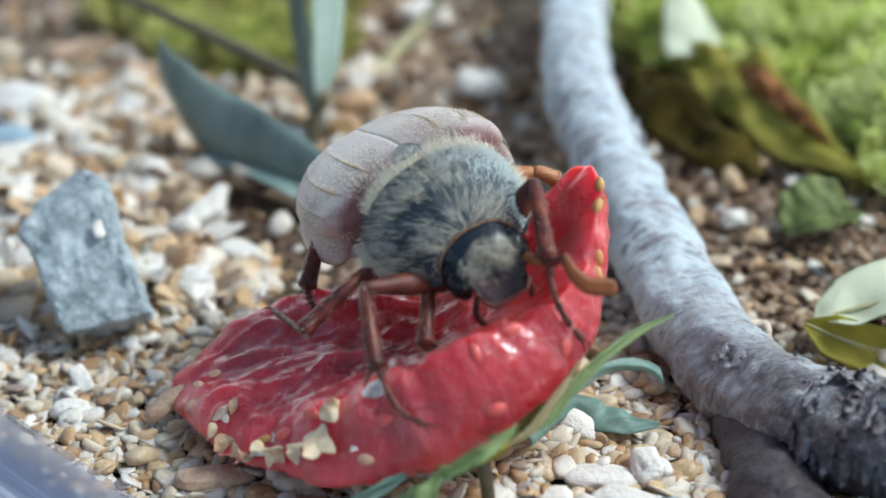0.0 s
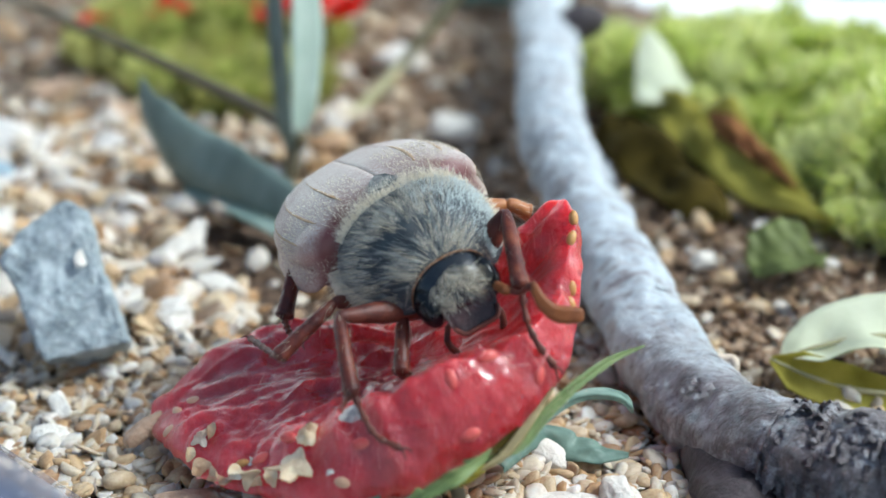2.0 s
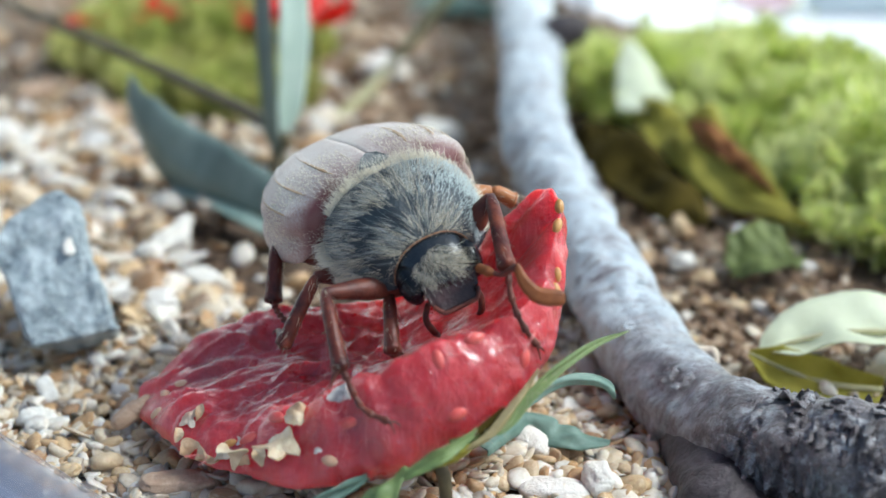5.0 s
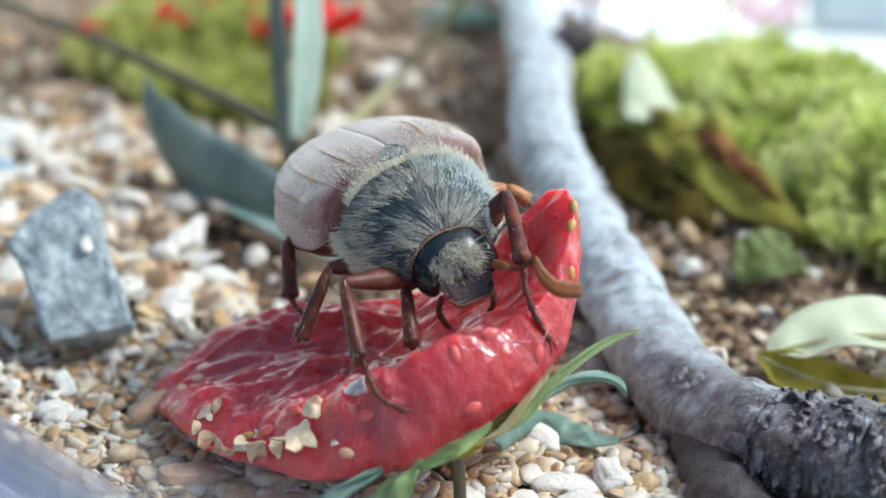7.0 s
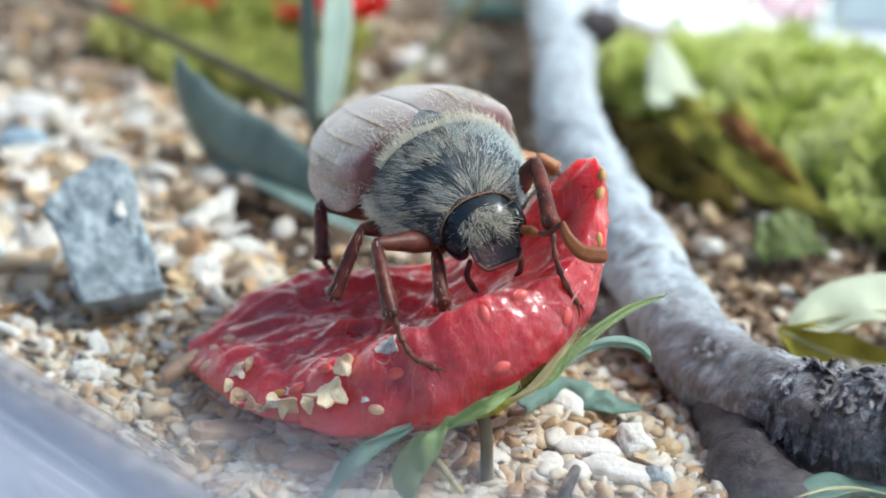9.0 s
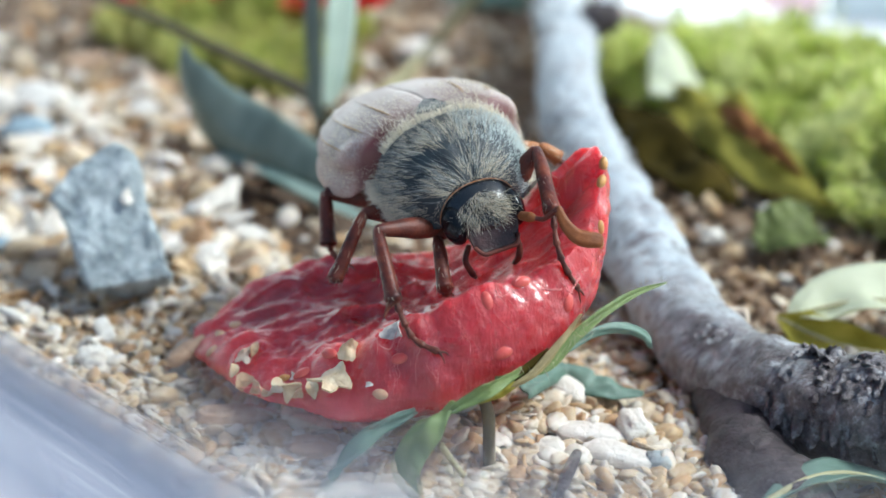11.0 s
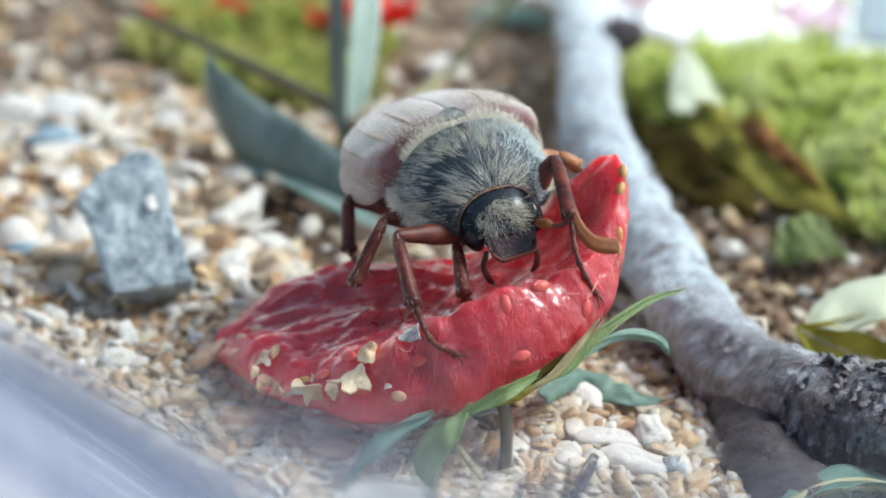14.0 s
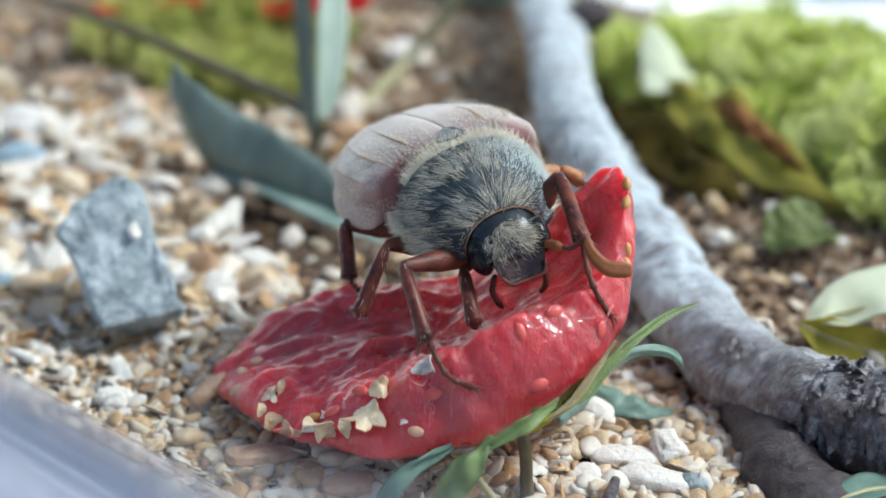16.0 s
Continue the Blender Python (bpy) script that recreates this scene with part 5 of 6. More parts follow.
    for tone, (mat, count, tag) in enumerate(((HAIR_GREY, 440, "grey fur combed back"), (HAIR_PALE, 360, "cream fur combed back"))):
        spots, n = [], 0
        while n < count:
            x, v = rng.uniform(0.55, 5.4), rng.uniform(-0.97, 0.85)
            dense = 0.55 + 1.3 * noise.noise(Vector((x * 0.55, v * 2.6, 4.4))) - (0.5 if v > 0.40 else 0.0) + (0.3 if v < -0.62 else 0.0)
            if rng.random() > dense:
                continue
            n += 1
            sw = noise.noise(Vector((x * 0.35, v * 1.3, 8.0)))
            sw2 = noise.noise(Vector((x * 0.35, v * 1.3, 18.0)))
            lie = Vector((-0.8 + 0.4 * sw, 0.55 * math.tanh(v * 5) + 0.45 * sw2, -0.35 * abs(v))).normalized()
            for _ in range(4):
                xx, vv = x + rng.gauss(0, 0.11), v + rng.gauss(0, 0.014)
                xx, vv = max(-0.85, min(5.3, xx)), max(-1.0, min(1.0, vv))
                q = shell_point(PRO_W, PRO_T, PRO_B, xx, vv, 0.88)
                nrm = shell_normal(PRO_W, PRO_T, PRO_B, xx, vv, 0.88)
                if nrm.dot(q - Vector((xx, 0, -2))) < 0:
                    nrm = -nrm
                flat = lie - nrm * lie.dot(nrm)
                spots.append((q, nrm, (flat.normalized() + Vector((0, (v - vv) * 3, 0))) * 1.25))
        hairs("fur", spots, 1.3, 0.0088, mat, 1 + tone, pro, 0.6, tag, (0.08, 0.35))
    # short nap on one flank; the window's sheen is put into its pale colour
    short = []
    for _ in range(6500):
        x, v = rng.uniform(0.3, 5.0), 0.99 - 0.95 * rng.random() ** 1.7
        q = shell_point(PRO_W, PRO_T, PRO_B, x, v, 0.88)
        nrm = shell_normal(PRO_W, PRO_T, PRO_B, x, v, 0.88)
        if nrm.dot(q - Vector((x, 0, -2))) < 0:
            nrm = -nrm
        short.append((q, nrm, Vector((-0.9, 0.35, -0.3))))
    hairs("nap", short, 0.55, 0.016, HAIR_BLUE, 8, pro, label="short bluish-grey nap, window sheen in its colour")
    for _ in range(2800):
        v = rng.uniform(-0.58, 0.78)
        x = rng.uniform(-0.95, 0.25)
        q = shell_point(PRO_W, PRO_T, PRO_B, x, v, 0.88)
        nrm = Vector((-0.15, v * 0.5, 0.9)).normalized()
        pale.append((q, nrm * 0.5, Vector((-0.85, 0.25 * v, -0.05))))
    for _ in range(1300):
        v = rng.choice((-1, 1)) * rng.uniform(0.86, 1.0)
        x = rng.uniform(-1.1, 4.0)
        q = shell_point(PRO_W, PRO_T, PRO_B, x, v, 0.88)
        pale.append((q, Vector((-0.2, math.copysign(0.9, v), 0.1)), Vector((-0.6, math.copysign(0.35, v), -0.25))))
    hairs("fringe", pale, 1.0, 0.018, HAIR_CREAM, 2, pro, label="cream hair fringe", rise=(0.7, 1.4))
    front = []
    for _ in range(170):
        x, v = rng.uniform(5.1, 5.4), rng.uniform(-0.95, 0.95)
        q = shell_point(PRO_W, PRO_T, PRO_B, x, v, 0.88)
        nrm = Vector((0.5, v * 0.5, 0.7)).normalized()
        front.append((q, nrm, Vector((0.5 + rng.gauss(0, 0.3), 0.5 * v + rng.gauss(0, 0.3), -0.1))))
    hairs("collar_fur", front, 0.45, 0.010, HAIR_PALE, 12, pro, label="pale hair over the front edge", rise=(0.2, 0.6))
    face, grey = [], []
    while len(face) + len(grey) < 1000:
        a, e = rng.uniform(-3.14, 3.14), rng.uniform(0.05, 1.5)
        d = Vector((math.cos(a) * math.cos(e), math.sin(a) * math.cos(e), math.sin(e)))
        keep = min(1.0, max(0.0, (0.86 - abs(d.y)) / 0.25)) * min(1.0, max(0.0, (d.x + 0.20 - 0.35 * abs(d.y)) / 0.35)) * min(1.0, max(0.0, (e - 0.35) / 0.35))
        if rng.random() > keep * (0.35 + 0.9 * abs(d.y) + 0.6 * noise.noise(d * 2.4)):
            continue
        q = Vector((d.x * 2.2, d.y * 2.25, d.z * 1.55))
        lie = Vector((0.55 + 0.3 * rng.random(), 0.8 * d.y + rng.gauss(0, 0.25), 0.15 + 0.3 * rng.random())) * 0.85
        (face if rng.random() < 0.55 else grey).append((q, d, lie))
    hairs("face_fur", face, 1.0, 0.013, HAIR_PALE, 3, head, label="pale bristly face hair", rise=(0.15, 0.6))
    hairs("face_fur", grey, 0.7, 0.012, HAIR_GREY, 13, head, label="grey bristly face hair", rise=(0.15, 0.6))
    spots = []
    for _ in range(1500):
        a, x = rng.uniform(-1.0, 1.0), rng.uniform(-9.0, 3.5)
        sg = rng.choice((-1, 1))
        q = Vector((x, sg * (4.6 - 0.02 * (x + 3) ** 2), -1.6 + 1.2 * a - (0.12 * max(0, -x))))
        spots.append((q, Vector((0, sg, -0.2)).normalized(), Vector((-0.5, 0.2 * sg, -0.5))))
    hairs("belly_fur", spots, 1.1, 0.018, HAIR_PALE, 4, b, label="woolly whitish belly hair")
    # thin bloom of scales on the front of the wing cases
    for w, sg in zip(wings, (1, -1)):
        spots = []
        for _ in range(1300):
            x, v = -0.5 - 6.0 * rng.random() ** 1.7, sg * rng.uniform(0.05, 0.95)
            q = shell_point(ELY_W, ELY_T, ELY_B, x, v, ELY_P)
            nrm = shell_normal(ELY_W, ELY_T, ELY_B, x, v, ELY_P)
            if nrm.dot(q - Vector((x, 0, -2))) < 0:
                nrm = -nrm
            spots.append((q + nrm * 0.05, nrm * 0.3, Vector((-0.9, 0, -0.1))))
        hairs("bloom", spots, 0.34, 0.022, HAIR_PALE, 6 + sg, w)

    def leg(name, root, knee, ankle, toes, fat, label="", teeth=(), tone=None):
        """A leg that turns about its root; the shin turns about the knee."""
        root, knee, ankle = (Vector(p) * SB for p in (root, knee, ankle))
        mid = (root + knee) / 2 + Vector((0, 0, 0.12)) * SB
        f = part(name, tube("femur", [Vector((0, 0, 0)), mid - root, knee - root], [(0, 0.7 * fat * SB), (0.45, 0.92 * fat * SB), (0.9, 0.55 * fat * SB), (1, 0.45 * fat * SB)], tone or CHITIN_DARK, n=20, k=14), b, label, Matrix.Translation(root * MM))
        a = ankle - knee
        shin = part("tibia", tube("tibia", [Vector((0, 0, 0)), a * 0.35 + Vector((0.05, 0, 0.12)), a * 0.8, a],
                                  [(0, 0.36 * fat * SB), (0.12, 0.50 * fat * SB), (0.3, 0.55 * fat * SB), (0.65, 0.62 * fat * SB), (0.9, 0.72 * fat * SB), (0.97, 0.66 * fat * SB), (1, 0.42 * fat * SB)], tone or CHITIN_BROWN, n=24, k=14), f, "", Matrix.Translation((knee - root) * MM))
        for u, d in teeth:
            d = Vector(d) * SB
            p = a * u
            part("tooth", tube("tooth", [p, p + d * 0.5, p + d + a * 0.06], [(0, 0.3 * SB), (0.6, 0.16 * SB), (1, 0.03)], CHITIN_DARK, n=10, k=8), f, "", Matrix.Translation((knee - root) * MM))
        # the foot: five knotted joints and a pair of claws
        line = spline([Vector(p) * SB - knee for p in toes], 40)
        rad = []
        for i in range(41):
            ph = (i / 40 * 5) % 1.0
            rad.append((i / 40, (0.16 + 0.14 * ph ** 2) * SB))
        foot = part("tarsus", tube("tarsus", line, rad, CHITIN_DARK, n=60, k=8), f, "thin jointed dark foot", Matrix.Translation((knee - root) * MM))
        e, d = line[-1], (line[-1] - line[-4]).normalized()
        s = d.cross(Vector((0, 0, 1))).normalized()
        for q in (s, -s):
            part("claw", tube("claw", [e, e + (d * 0.35 + q * 0.22) * SB, e + (d * 0.55 + q * 0.38 - Vector((0, 0, 0.3))) * SB], [(0, 0.09), (1, 0.03)], CHITIN_DARK, n=8, k=6), f, "", Matrix.Translation((knee - root) * MM))

        spots = []
        for _ in range(70):
            u, w = rng.random(), rng.uniform(0, 6.28)
            e1 = a.cross(Vector((0.2, 0.3, 1))).normalized()
            out = e1 * math.cos(w) + a.normalized().cross(e1) * math.sin(w)
            spots.append(((a * u + out * 0.55 * fat * SB) / SB, out, a.normalized() * 0.9))
        hairs("bristles", spots, 0.75, 0.013, HAIR_PALE, 40, shin)
        return f, shin, foot, Vector(toes[-1]) * SB * MM

    legs = {}
    legs["fore_right"] = leg("foreleg", (4.2, -2.2, -2.4), (6.1, -7.0, -0.1), (10.7, -7.5, -2.7), [(10.3, -7.4, -2.4), (11.2, -7.2, -4.0), (12.0, -6.8, -5.0), (13.0, -5.7, -5.6)], 0.8, "", [(0.97, (0.3, -0.9, -0.6)), (0.80, (0.1, -0.6, -0.4))])
    legs["middle_right"] = leg("middle_leg", (0.4, -3.4, -3.0), (1.4, -6.8, -1.3), (3.5, -9.7, -4.7), [(3.5, -9.7, -4.7), (1.8, -9.3, -5.8), (0.2, -8.9, -6.9), (-1.6, -8.5, -8.1)], 0.8)
    legs["hind_right"] = leg("hind_leg", (-3.2, -3.6, -3.6), (-4.8, -7.7, -3.0), (-2.0, -8.3, -5.7), [(-2.0, -8.3, -5.7), (-1.3, -8.0, -6.2), (-0.5, -7.5, -6.5)], 0.9)
    legs["middle_left"] = leg("middle_leg", (3.2, -0.4, -2.6), (5.2, -2.8, -2.6), (8.9, -3.5, -4.3), [(8.9, -3.5, -4.3), (8.2, -3.3, -5.0), (7.0, -2.9, -5.8)], 0.8)
    legs["fore_left"] = leg("foreleg", (3.4, 3.0, -1.8), (3.6, 5.1, 1.0), (9.5, 3.8, -0.1), [(9.3, 3.9, 0.0), (10.6, 3.5, -1.4), (11.5, 3.6, -2.8), (12.1, 4.2, -4.5)], 0.85, "", [(0.98, (0.5, 0.7, -0.1)), (0.80, (0.2, 0.5, 0.1))])
    legs["hind_left"] = leg("hind_leg", (-0.4, 4.0, -1.2), (0.4, 6.6, -0.7), (0.9, 8.0, -1.6), [(0.9, 8.0, -1.6), (1.3, 8.3, -2.4), (1.6, 8.4, -3.2)], 0.85, "short orange-brown leg", (), CHITIN_AMBER)

    def V3(L):
        return [Vector(p) * SB for p in L]

    r0 = Vector((8.1, 1.9, -0.8)) * SB
    ant = part("antenna", tube("antenna", [p - r0 for p in V3([(8.1, 1.9, -0.8), (8.9, 2.1, -0.4), (9.3, 2.3, -0.3)])], [(0, 0.3 * SB), (0.6, 0.34 * SB), (1, 0.2 * SB)], CHITIN_TAN), b, "tan antenna with a folded club", Matrix.Translation(r0 * MM))
    part("stem", tube("stem", [p - r0 for p in V3([(9.2, 2.3, -0.35), (9.8, 2.7, -0.15), (10.3, 3.2, 0.6), (10.5, 3.4, 0.8)])], [(0, 0.16 * SB), (0.6, 0.18 * SB), (1, 0.26 * SB)], CHITIN_DARK), ant)
    for k in range(5):
        o = Vector((0.06, -0.035, -0.06)) * (k - 2)
        part("lamella", tube("lamella", [p - r0 + o * SB for p in V3([(10.5, 3.4, 0.8), (11.3, 3.5, 0.1), (12.1, 4.0, -0.5), (12.7, 5.3, -0.9)])], [(0, 0.18 * SB), (0.3, 0.28 * SB), (0.8, 0.36 * SB), (0.95, 0.30 * SB), (1, 0.18 * SB)], CHITIN_TAN, n=30, k=12), ant)
    return b, legs, ant


beetle, legs, antenna = build_beetle()


# ---------------------------------------------------------------- branch
TWIG = [(11.4, 130, 5), (11.2, 106, 6), (10.6, 68, 7), (9.9, 49, 6), (11.8, 31.5, 4.6), (14.2, 17.5, 3.0), (16.7, 8.8, 1.9), (20.2, 3.0, 2.1), (25.5, -1.0, 2.9), (36, -5.4, 3.9)]


def build_branch():
    b = empty("branch", at(0, 0, 0))
    tagged(b, "silvery grey-brown bent twig with peeling bark", "branch")
    part("bark", tube("bark", TWIG, [(0, 2.9), (0.35, 2.75), (0.55, 2.75), (0.75, 3.0), (0.9, 3.4), (1, 3.4)], BARK, n=300, k=64, wobble=0.17), b)
    part("side_shoot", tube("side_shoot", [(17.6, 10.5, 0.9), (17.6, 5.0, 0.2), (18.0, -1.5, -0.4), (19.6, -9, -0.8)], [(0, 2.2), (0.4, 2.6), (1, 2.6)], BARK_DARK, n=90, k=36, wobble=0.22, seed=4), b, "dark rough lower shoot, shade of the trunk painted in")
    part("stub", tube("stub", [(11.4, 69, 7.2), (13.4, 68.6, 8.8), (15.6, 68.4, 9.2)], [(0, 2.0), (0.7, 1.7), (1, 1.1)], BARK_DARK, n=20, k=16, wobble=0.2), b, "broken dark side stub")
    knot = tube("knot", [Vector((18.2 + 0.55 * math.cos(a), 9.8 + 0.3 * math.sin(a), 3.95 + 0.52 * math.sin(a) + 0.1 * math.sin(3 * a))) for a in [i * 0.63 for i in range(11)]], 0.27, BARK_PALE, n=40, k=10, wobble=0.2)
    part("knot", knot, b, "pale ring-shaped bud scar")
    # peeling strips of bark
    rng = random.Random(9)
    line = spline(TWIG, 240)
    for i in range(190):
        t = rng.randint(188, 237) if i < 170 else rng.randint(60, 232)
        p = line[t]
        d = (line[t + 1] - line[t - 1]).normalized()
        s = d.cross(Vector((0.13, 0.21, 1.0))).normalized()
        u = s.cross(d)
        a = rng.uniform(-0.6, 2.9)
        out = s * math.cos(a) + u * math.sin(a)
        tan = d.cross(out)
        l, w = rng.uniform(0.5, 1.5), rng.uniform(0.12, 0.42)
        c = p + out * (lerp([(0, 2.85), (0.55, 2.72), (0.75, 2.97), (0.9, 3.37), (1, 3.37)], t / 240))
        curl = rng.uniform(0.02, 0.55) ** 1.3
        if i < 60:
            l, w, curl = rng.uniform(0.9, 2.0), rng.uniform(0.25, 0.6), rng.uniform(0.10, 0.5)
        mid = [c - tan * l * 0.6, c - tan * l * 0.1 + out * 0.06, c + tan * l * 0.4 + out * curl * 0.5, c + tan * l * 0.7 + out * curl]
        part("bark_flake", leaf("bark_flake", mid, [(0, w), (0.5, w * 1.1), (0.9, w * 0.6), (1, 0.05)], d, BARK_DARK if t > 200 and i >= 60 and rng.random() < 0.4 else BARK, 0.0, 0.4, 0.06, 7, 3, 1.2, i), b)
    return b


branch = build_branch()


# ---------------------------------------------------------------- plants
def build_plant():
    p = empty("plant", at(-11.4, 49, 0))
    tagged(p, "sprig with dark grey-green pointed leaves lying in the gravel", "plant")
    off = Vector((11.4, -49, 0))

    def put(name, me, label=""):
        part(name, me, p, label, at(*off))

    put("leaf", leaf("leaf", [(-22.7, 45.5, 11.2), (-22.4, 45, 8.6), (-20.0, 43.4, 5.0), (-16.0, 40.8, 3.4), (-12.0, 38.6, 2.2), (-8.0, 36.0, 0.8)], [(0, 0.15), (0.12, 1.2), (0.35, 3.1), (0.6, 3.5), (0.85, 2.6), (1, 0.6)], (0.45, -0.35, 1), LEAF_DARK, 0.25, 0.15, 0.2, 40, 10, 0.12, 1), "drooping dark leaf")
    put("leaf", leaf("leaf", [(-19.5, 42.6, 2.6), (-15.6, 40.0, 2.2), (-11.0, 36.6, 1.4), (-5.6, 32.4, 0.6)], [(0, 0.2), (0.4, 0.6), (0.8, 0.7), (1, 0.2)], (0.2, -0.9, -0.25), LEAF_TEAL, 0.15, 0.1, 0.2, 30, 8, 0.1, 4), "paler turned-over leaf edge")
    # one leaf whose shaded and lit sides are painted as two materials
    put("leaf", leaf("leaf", [(-11.6, 50.4, 2.6), (-12.0, 50, 5), (-12.1, 50, 9), (-12.3, 50.2, 15), (-12.4, 51, 22)], [(0, 0.6), (0.2, 0.95), (0.6, 1.2), (1, 0.8)], (1, -1.1, 0), LEAF_DARK, 0.1, 0.1, 0.2, 36, 8, 0.05, 2), "dark half of an upright folded leaf, shade painted in")
    put("leaf", leaf("leaf", [(-11.2, 50.6, 4.0), (-10.6, 50.6, 7), (-10.2, 50.8, 11), (-10.0, 51, 16), (-10.2, 51.6, 22)], [(0, 0.3), (0.2, 1.1), (0.6, 1.45), (1, 1.0)], (1, 0.55, 0), LEAF_LIT, 0.1, 0.1, 0.2, 36, 8, 0.05, 3), "pale half of an upright folded leaf, light painted in")
    put("stem", tube("stem", [(-52, 92, 8.4), (-36.1, 75, 7.9), (-23.3, 63.5, 6.2), (-12.0, 52, 4.6), (-11.6, 50.6, 3.0), (-11.8, 49.6, 1.0)], [(0, 0.5), (0.5, 0.6), (1, 0.8)], STALK, n=70, k=12, wobble=0.08), "dark woody stem")
    put("stem", tube("stem", [(-10.2, 62, -0.4), (-6.4, 74, 0.0), (-3.8, 80, 1.2), (-0.6, 80.5, 5.0), (2.7, 80, 9.3), (6.5, 80, 14)], [(0, 0.5), (1, 0.65)], STALK_PALE, n=50, k=10, wobble=0.08), "thin pale arching stem")


build_plant()


def single_leaf(label, mid, width, side, m, fold=0.2, curl=0.1, wave=0.2, seed=0, rib=None):
    ob = empty("leaf", at(*mid[-1]))
    tagged(ob, label, "leaf", "fallen leaves by the moss")
    off = at(*(-Vector(mid[-1])))
    part("blade", leaf("blade", mid, width, side, m, fold, curl, 0.22, 40, 12, wave, seed), ob, "", off)
    S = Vector(side).normalized()
    pts = []
    for i, p in enumerate(mid):
        d = (Vector(mid[min(i + 1, len(mid) - 1)]) - Vector(mid[max(i - 1, 0)])).normalized()
        s = (S - d * S.dot(d)).normalized()
        pts.append(Vector(p) + s.cross(d) * 0.02)
    part("midrib", tube("midrib", pts, [(0, 0.22), (0.6, 0.16), (1, 0.06)], rib or STALK_PALE, n=30, k=8), ob, "", off)


single_leaf("pale dried leaf folded over the moss", [(20.2, 70, 7.5), (20.6, 67, 6.2), (20.9, 63, 5.0), (21.1, 59, 4.2)], [(0, 0.7), (0.3, 1.8), (0.75, 2.8), (1, 3.1)], (1, 0.0, -0.15), LEAF_PALE, 0.1, 0.1, 0.15, 1)
single_leaf("olive leaf with brown edges drooping from the moss", [(21.5, 60.5, 4.6), (22.8, 55, 4.4), (24.4, 48, 4.0), (27.0, 41, 3.0), (30.4, 35.8, 2.2)], [(0, 2.6), (0.3, 3.2), (0.6, 2.6), (0.85, 1.4), (1, 0.2)], (1, 0.4, 0.35), LEAF_OLIVE, 0.15, 0.1, 0.7, 2, LEAF_OLIVE)
single_leaf("curled brown-rimmed leaf edge", [(23.6, 52, 5.4), (25.0, 48, 5.2), (26.6, 44, 4.4), (28.4, 40, 3.4)], [(0, 0.5), (0.25, 1.3), (0.6, 0.8), (1, 0.1)], (1, 0.4, 0.55), LEAF_BROWN, 0.2, 0.2, 1.1, 3, LEAF_BROWN)
single_leaf("dark olive leaf under the moss, shade painted in", [(16.4, 60, 2.6), (18.4, 52, 2.6), (20.6, 45, 2.0), (23.0, 39, 1.2)], [(0, 2.6), (0.4, 3.4), (0.8, 2.4), (1, 0.3)], (1, 0.3, 0.2), LEAF_DULL, 0.2, 0.1, 0.7, 4, LEAF_DULL)
single_leaf("small rounded green leaf on the soil", [(28.4, 32.4, 1.6), (26.8, 31.4, 1.9), (25.0, 30.6, 1.6), (23.4, 30.2, 0.8)], [(0, 1.1), (0.3, 2.6), (0.7, 2.7), (1, 0.9)], (-0.15, 1, 0.3), LEAF_GREEN, 0.2, 0.15, 0.4, 5, LEAF_GREEN)
single_leaf("pale green curled leaf beside the twig", [(34, 15.6, 2.6), (30.5, 15.0, 3.3), (27.2, 14.6, 3.4), (24.4, 14.4, 2.8), (22.4, 14.4, 2.2)], [(0, 2.6), (0.4, 2.9), (0.75, 2.2), (0.95, 0.8), (1, 0.1)], (-0.1, 1.0, 0.16), LEAF_PALE, 0.1, 0.35, 0.25, 6)
single_leaf("olive underside of a curled leaf", [(30, 12.6, 0.4), (26.8, 12.6, 0.8), (24.0, 12.9, 1.6), (21.6, 13.4, 2.6)], [(0, 0.8), (0.4, 1.5), (0.8, 1.3), (1, 0.2)], (0, 0.5, 1), LEAF_OLIVE, 0.2, 0.2, 0.2, 7)
single_leaf("blue-green leaf lying in front of the twig", [(17.0, -8.5, 1.6), (19.6, -6.4, 1.9), (22.2, -5.4, 1.8), (25.5, -5.6, 1.2)], [(0, 0.3), (0.35, 1.5), (0.75, 1.5), (1, 0.3)], (0.2, -1, 0.2), SEPAL_BLUE, 0.15, 0.1, 0.2, 8)
single_leaf("blue-green leaf lying far back on the soil", [(-2.0, 112, 1.0), (2, 110, 2.2), (6, 109, 2.0), (10, 108, 0.8)], [(0, 0.6), (0.4, 2.4), (0.8, 2.0), (1, 0.3)], (0.1, 1, 0.4), SEPAL_BLUE, 0.2, 0.1, 0.2, 9)


def build_flower(x, y, z, r, material, label, seed, petals=5, tilt=0.6):
    f = empty("flower", at(x, y, z))
    tagged(f, label, "flower")
    for i in range(petals):
        a = 2 * math.pi * i / petals + seed
        d = Vector((math.cos(a), math.sin(a), 0))
        mid = [d * r * 0.1, d * r * 0.5 + Vector((0, 0, r * tilt * 0.35)), d * r + Vector((0, 0, r * tilt))]
        part("petal", leaf("petal", mid, [(0, r * 0.12), (0.6, r * 0.5), (0.9, r * 0.4), (1, r * 0.1)], Vector((-d.y, d.x, 0.1)), material, 0.15, 0.2, 0.2, 14, 8, 0.2, seed + i), f)
    part("stem", tube("stem", [(0, 0, 0), (0.3, 0.4, -0.5 * z), (0, 0.5, -z - 0.6)], 0.3, STALK, n=10, k=8), f)
    part("centre", blob("centre", (r * 0.2, r * 0.2, r * 0.15), STALK_PALE), f)


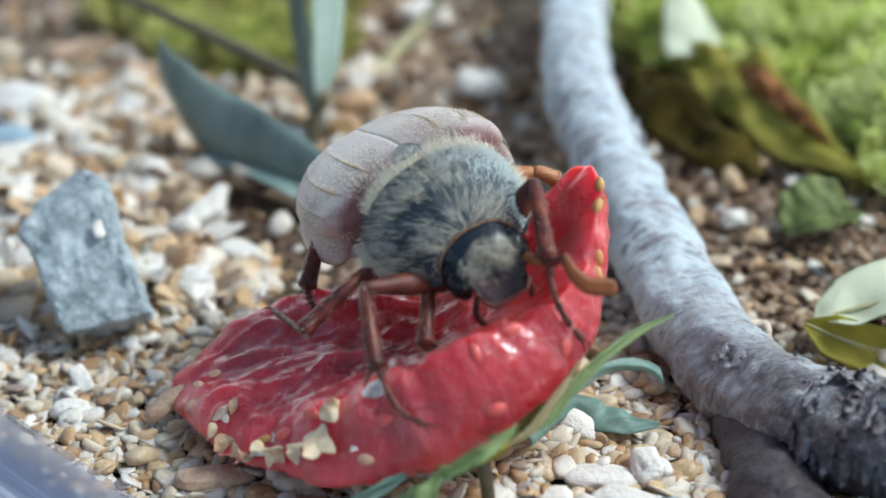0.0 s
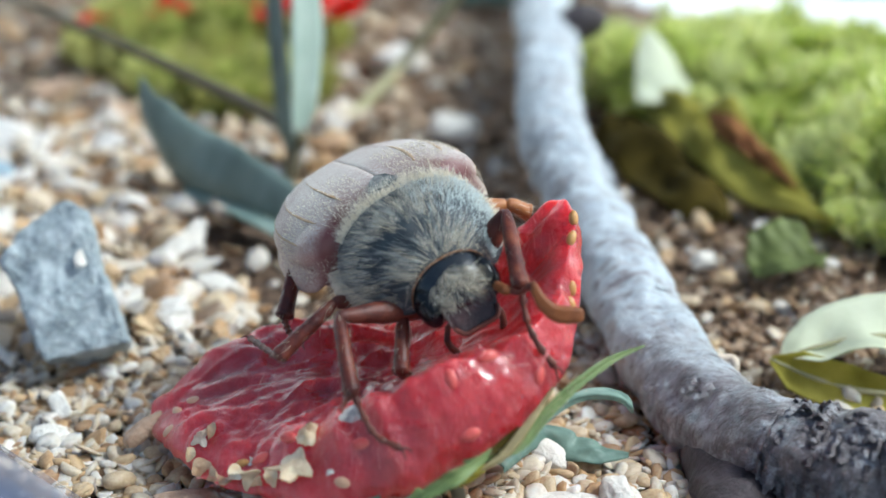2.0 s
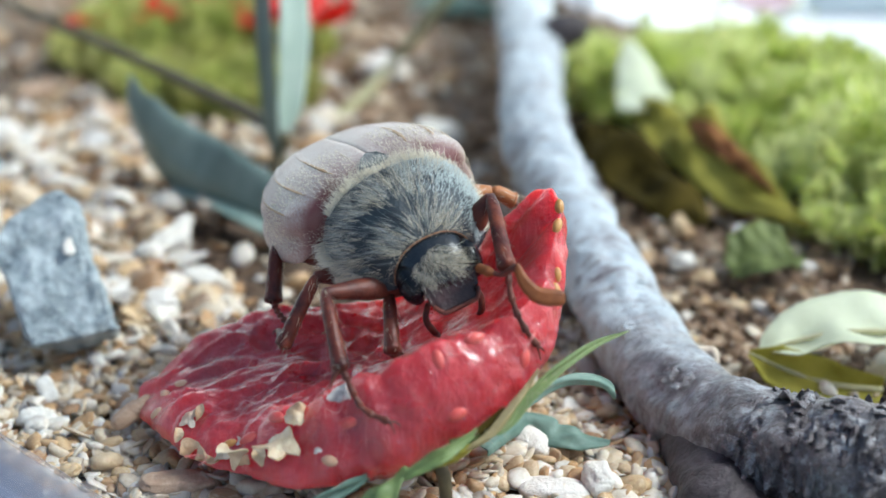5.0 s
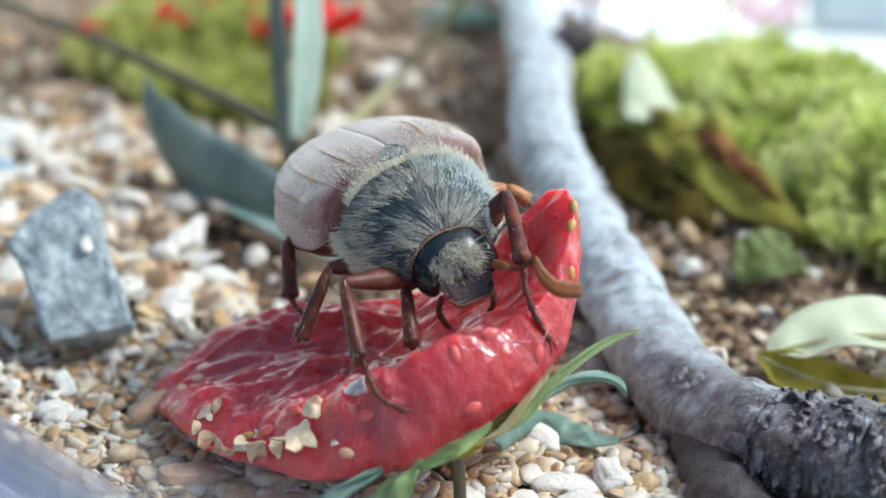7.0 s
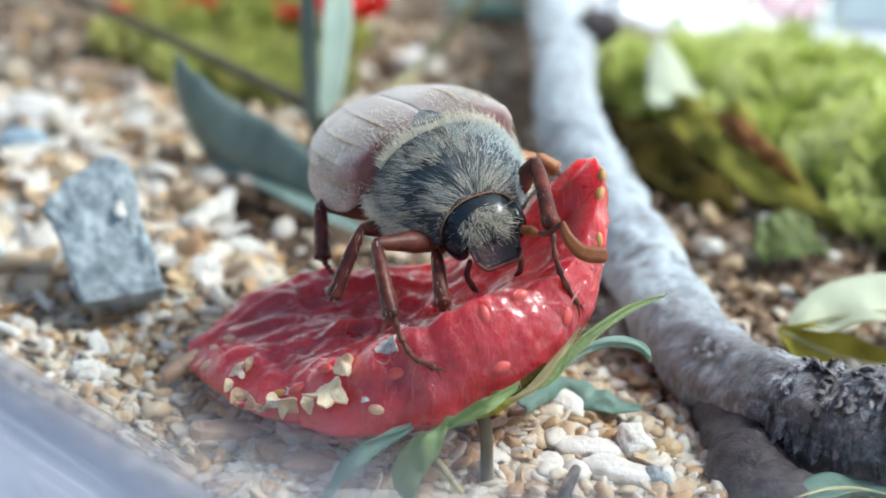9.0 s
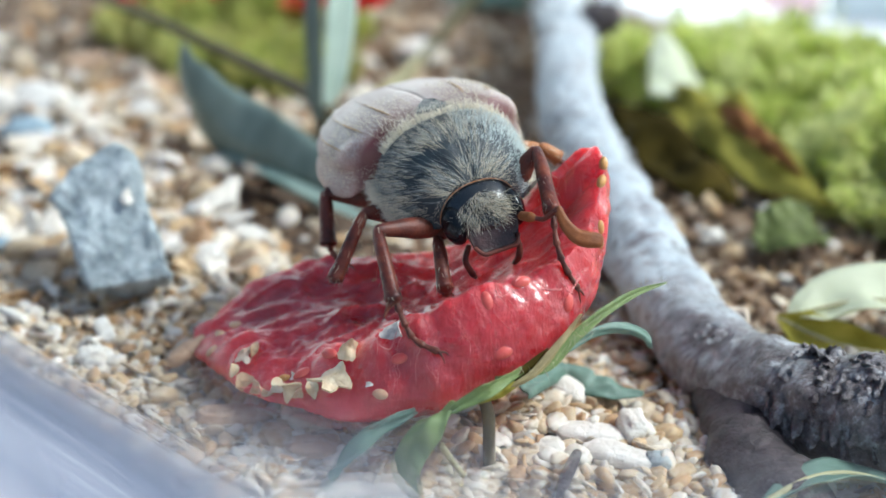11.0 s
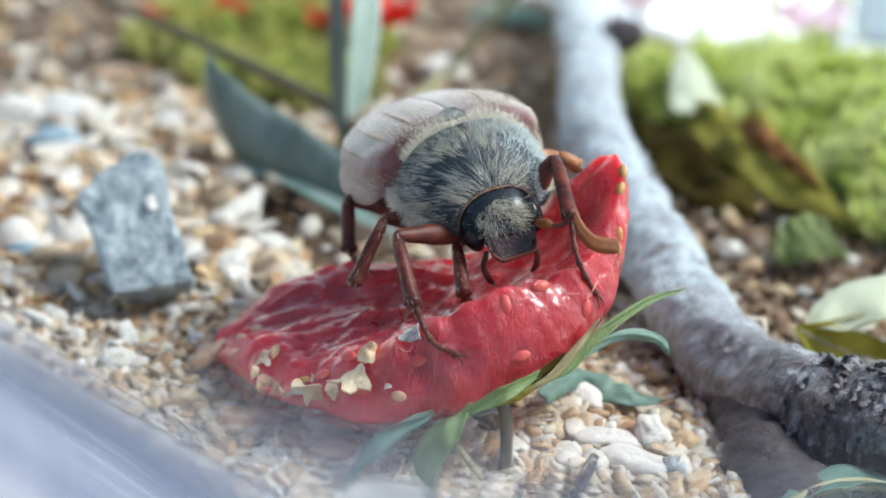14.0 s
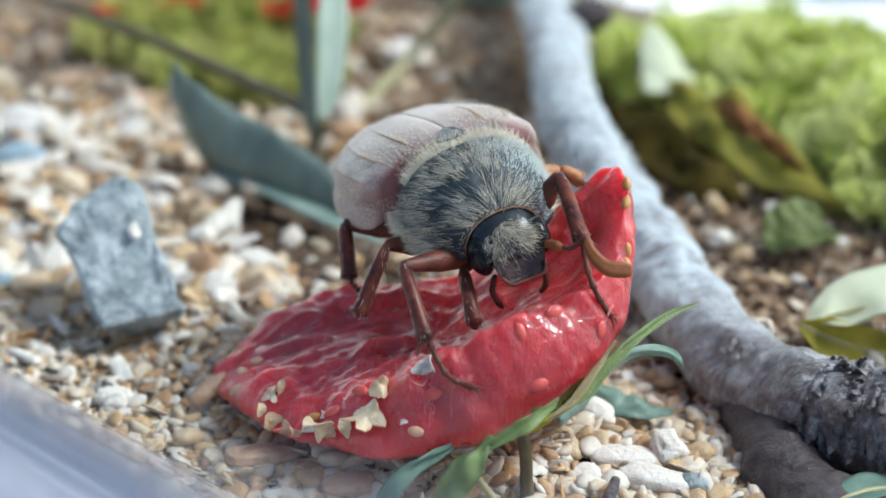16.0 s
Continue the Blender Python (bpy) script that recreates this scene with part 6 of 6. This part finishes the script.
build_flower(-11.6, 84, 5.4, 4.4, PETAL, "bright red flower lying behind the leaf", 0.3, 5, 0.7)
build_flower(-17.4, 84, 5.2, 1.9, PETAL, "small bright red flower in the moss", 1.1, 5, 0.6)
build_flower(40.5, 108, 1.5, 4.6, PINK, "pale pink flower behind the moss", 0.7, 6, 0.8)
build_flower(20.0, 116, 2.0, 4.0, PINK, "pale pink blossom behind the twig", 0.2, 6, 0.8)


def build_moss(cx, cy, rx, ry, h, count, seed, label, m=MOSS):
    """A cushion of feathery shoots: each shoot is a bent rib with small leaflets."""
    rng = random.Random(seed)
    V, F = [], []
    for _ in range(count):
        a, r = rng.uniform(0, 6.283), math.sqrt(rng.random())
        x, y = cx + rx * r * math.cos(a), cy + ry * r * math.sin(a)
        lump = 0.75 + 0.6 * noise.noise(Vector((x * 0.12, y * 0.12, seed))) + 0.7 * noise.noise(Vector((x * 0.27, y * 0.27, seed)))
        z = ground_z(x, y) + h * math.sqrt(max(0, 1 - r * r)) * lump * rng.uniform(0.55, 1.0)
        tilt = Vector((0.5 * math.cos(a) * r + rng.gauss(0, 0.35), 0.5 * math.sin(a) * r + rng.gauss(0, 0.35), 1)).normalized()
        l = rng.uniform(1.6, 3.4)
        side = tilt.cross(Vector((rng.gauss(0, 1), rng.gauss(0, 1), 0.1))).normalized()
        p = Vector((x, y, z))
        for k in range(7):
            u = k / 6
            q = p + tilt * l * u + side * 0.5 * u * u
            for sg in (-1, 1):
                w = (tilt.cross(side) * sg + tilt * 0.7 + Vector((rng.gauss(0, 0.25), rng.gauss(0, 0.25), rng.gauss(0, 0.25)))).normalized()
                ll, ww = (1.25 - 0.6 * u) * rng.uniform(0.7, 1.2), 0.26
                t = w.cross(side).normalized() * ww
                b = len(V)
                V.extend((q, q + w * ll * 0.45 + t, q + w * ll, q + w * ll * 0.45 - t))
                F.append((b, b + 1, b + 2, b + 3))
    tagged(part("moss", mesh_of("moss", V, F, m)), label, "moss", kind="stuff")


build_moss(33, 70, 16, 17, 6.2, 2800, 3, "bright yellow-green feathery moss cushion")
build_moss(42, 48, 13, 17, 7.5, 2600, 4, "bright yellow-green feathery moss cushion")
build_moss(20.5, 76, 6.5, 9, 6.4, 800, 7, "low yellow-green moss mound beside the twig")
build_moss(-25, 92, 14, 17, 6.0, 1900, 5, "green moss cushion with red flecks", MOSS_DULL)
build_moss(-20, 74, 9, 8, 3.5, 700, 6, "low green moss patch behind the plant", MOSS_DULL)

RED_BIT = blob("red_bud", (1.05, 0.95, 0.8), PETAL, 0.2, 0.8, 3, 8, 6)
rng = random.Random(31)
for i in range(60):
    x, y = rng.uniform(-36, -14), rng.uniform(80, 106)
    size = rng.uniform(0.45, 1.0)
    ob = part("red_bud", RED_BIT, None, "", at(x, y, ground_z(x, y) + rng.uniform(3.6, 7.0), rng.uniform(0, 60), 0, rng.uniform(0, 360)) @ Matrix.Diagonal((size, size * 0.8, size, 1)))
    tagged(ob, "tiny red bud standing in the moss", "bud", "red buds in the moss")


# ---------------------------------------------------------------- single grains of the near bed
def build_grains():
    rng = random.Random(17)
    pool = []
    for V, F, sm in WORN:
        me = mesh_of("grain", V, F, GRAVEL_PIECE, sm)
        pool.append(me)
    n = 0
    while n < 300:
        x, y = (rng.uniform(-23, -7), rng.uniform(-5, 19)) if n < 220 else (rng.uniform(5, 13), rng.uniform(-5, 8))
        s = rng.choice((0.35, 0.42, 0.5, 0.6, 0.75, 0.95))
        c, r = grain_pose(rng, x, y, s, rng.uniform(0.3, 0.8))
        ob = part("grain", rng.choice(pool), ground)
        ob.matrix_basis = Matrix.Translation(c * MM) @ r.to_4x4() @ Matrix.Diagonal((s, s, s, 1))
        n += 1


build_grains()


# ---------------------------------------------------------------- what moves
def motions():
    body = [(t, at(*p)) for t, *p in BODY_ROWS]
    walk(beetle, body)
    # feet stay where they stand while the body rocks: each leg turns about its root
    for key, (femur, shin, foot, toe) in legs.items():
        root = femur.matrix_basis.translation.copy()
        there = BODY @ toe
        rows = []
        for t, m in body:
            turn = (toe - root).rotation_difference(m.inverted() @ there - root)
            rows.append((t, Matrix.Translation(root) @ turn.to_matrix().to_4x4()))
        walk(femur, rows)
    # the middle leg on the near flank taps, then is set down
    femur, shin, foot, toe = legs["middle_right"]
    OUT, IN, WIDE = (0, 0, 0), (18, 10, 52), (-26, 0, 0)
    for ob in (shin, foot, *[o for o in femur.children if o.name.startswith("claw")]):
        knee = ob.matrix_basis.translation.copy()
        taps = [(0.0, WIDE), (2.1, WIDE), (2.4, IN), (3.2, IN), (3.5, WIDE), (3.7, WIDE), (3.95, IN), (4.55, IN), (4.78, WIDE), (5.0, OUT), (5.2, IN), (5.8, IN), (6.6, OUT), (16.0, OUT)]
        walk(ob, [(t, Matrix.Translation(knee) @ pose(0, 0, 0, *e)) for t, e in taps])
    root = antenna.matrix_basis.translation.copy()
    nods = [(0.0, (0, 17, -8)), (1.5, (0, 16, -8)), (3.5, (0, 15, -6)), (5.0, (0, 15, -4)), (7.3, (0, 10, 0)), (9.0, (0, 9, 0)), (12.5, (0, 7, 0)), (14.0, (0, 7, 0)), (16.0, (0, 9, -2))]
    walk(antenna, [(t, Matrix.Translation(root) @ pose(0, 0, 0, *e)) for t, e in nods])


motions()
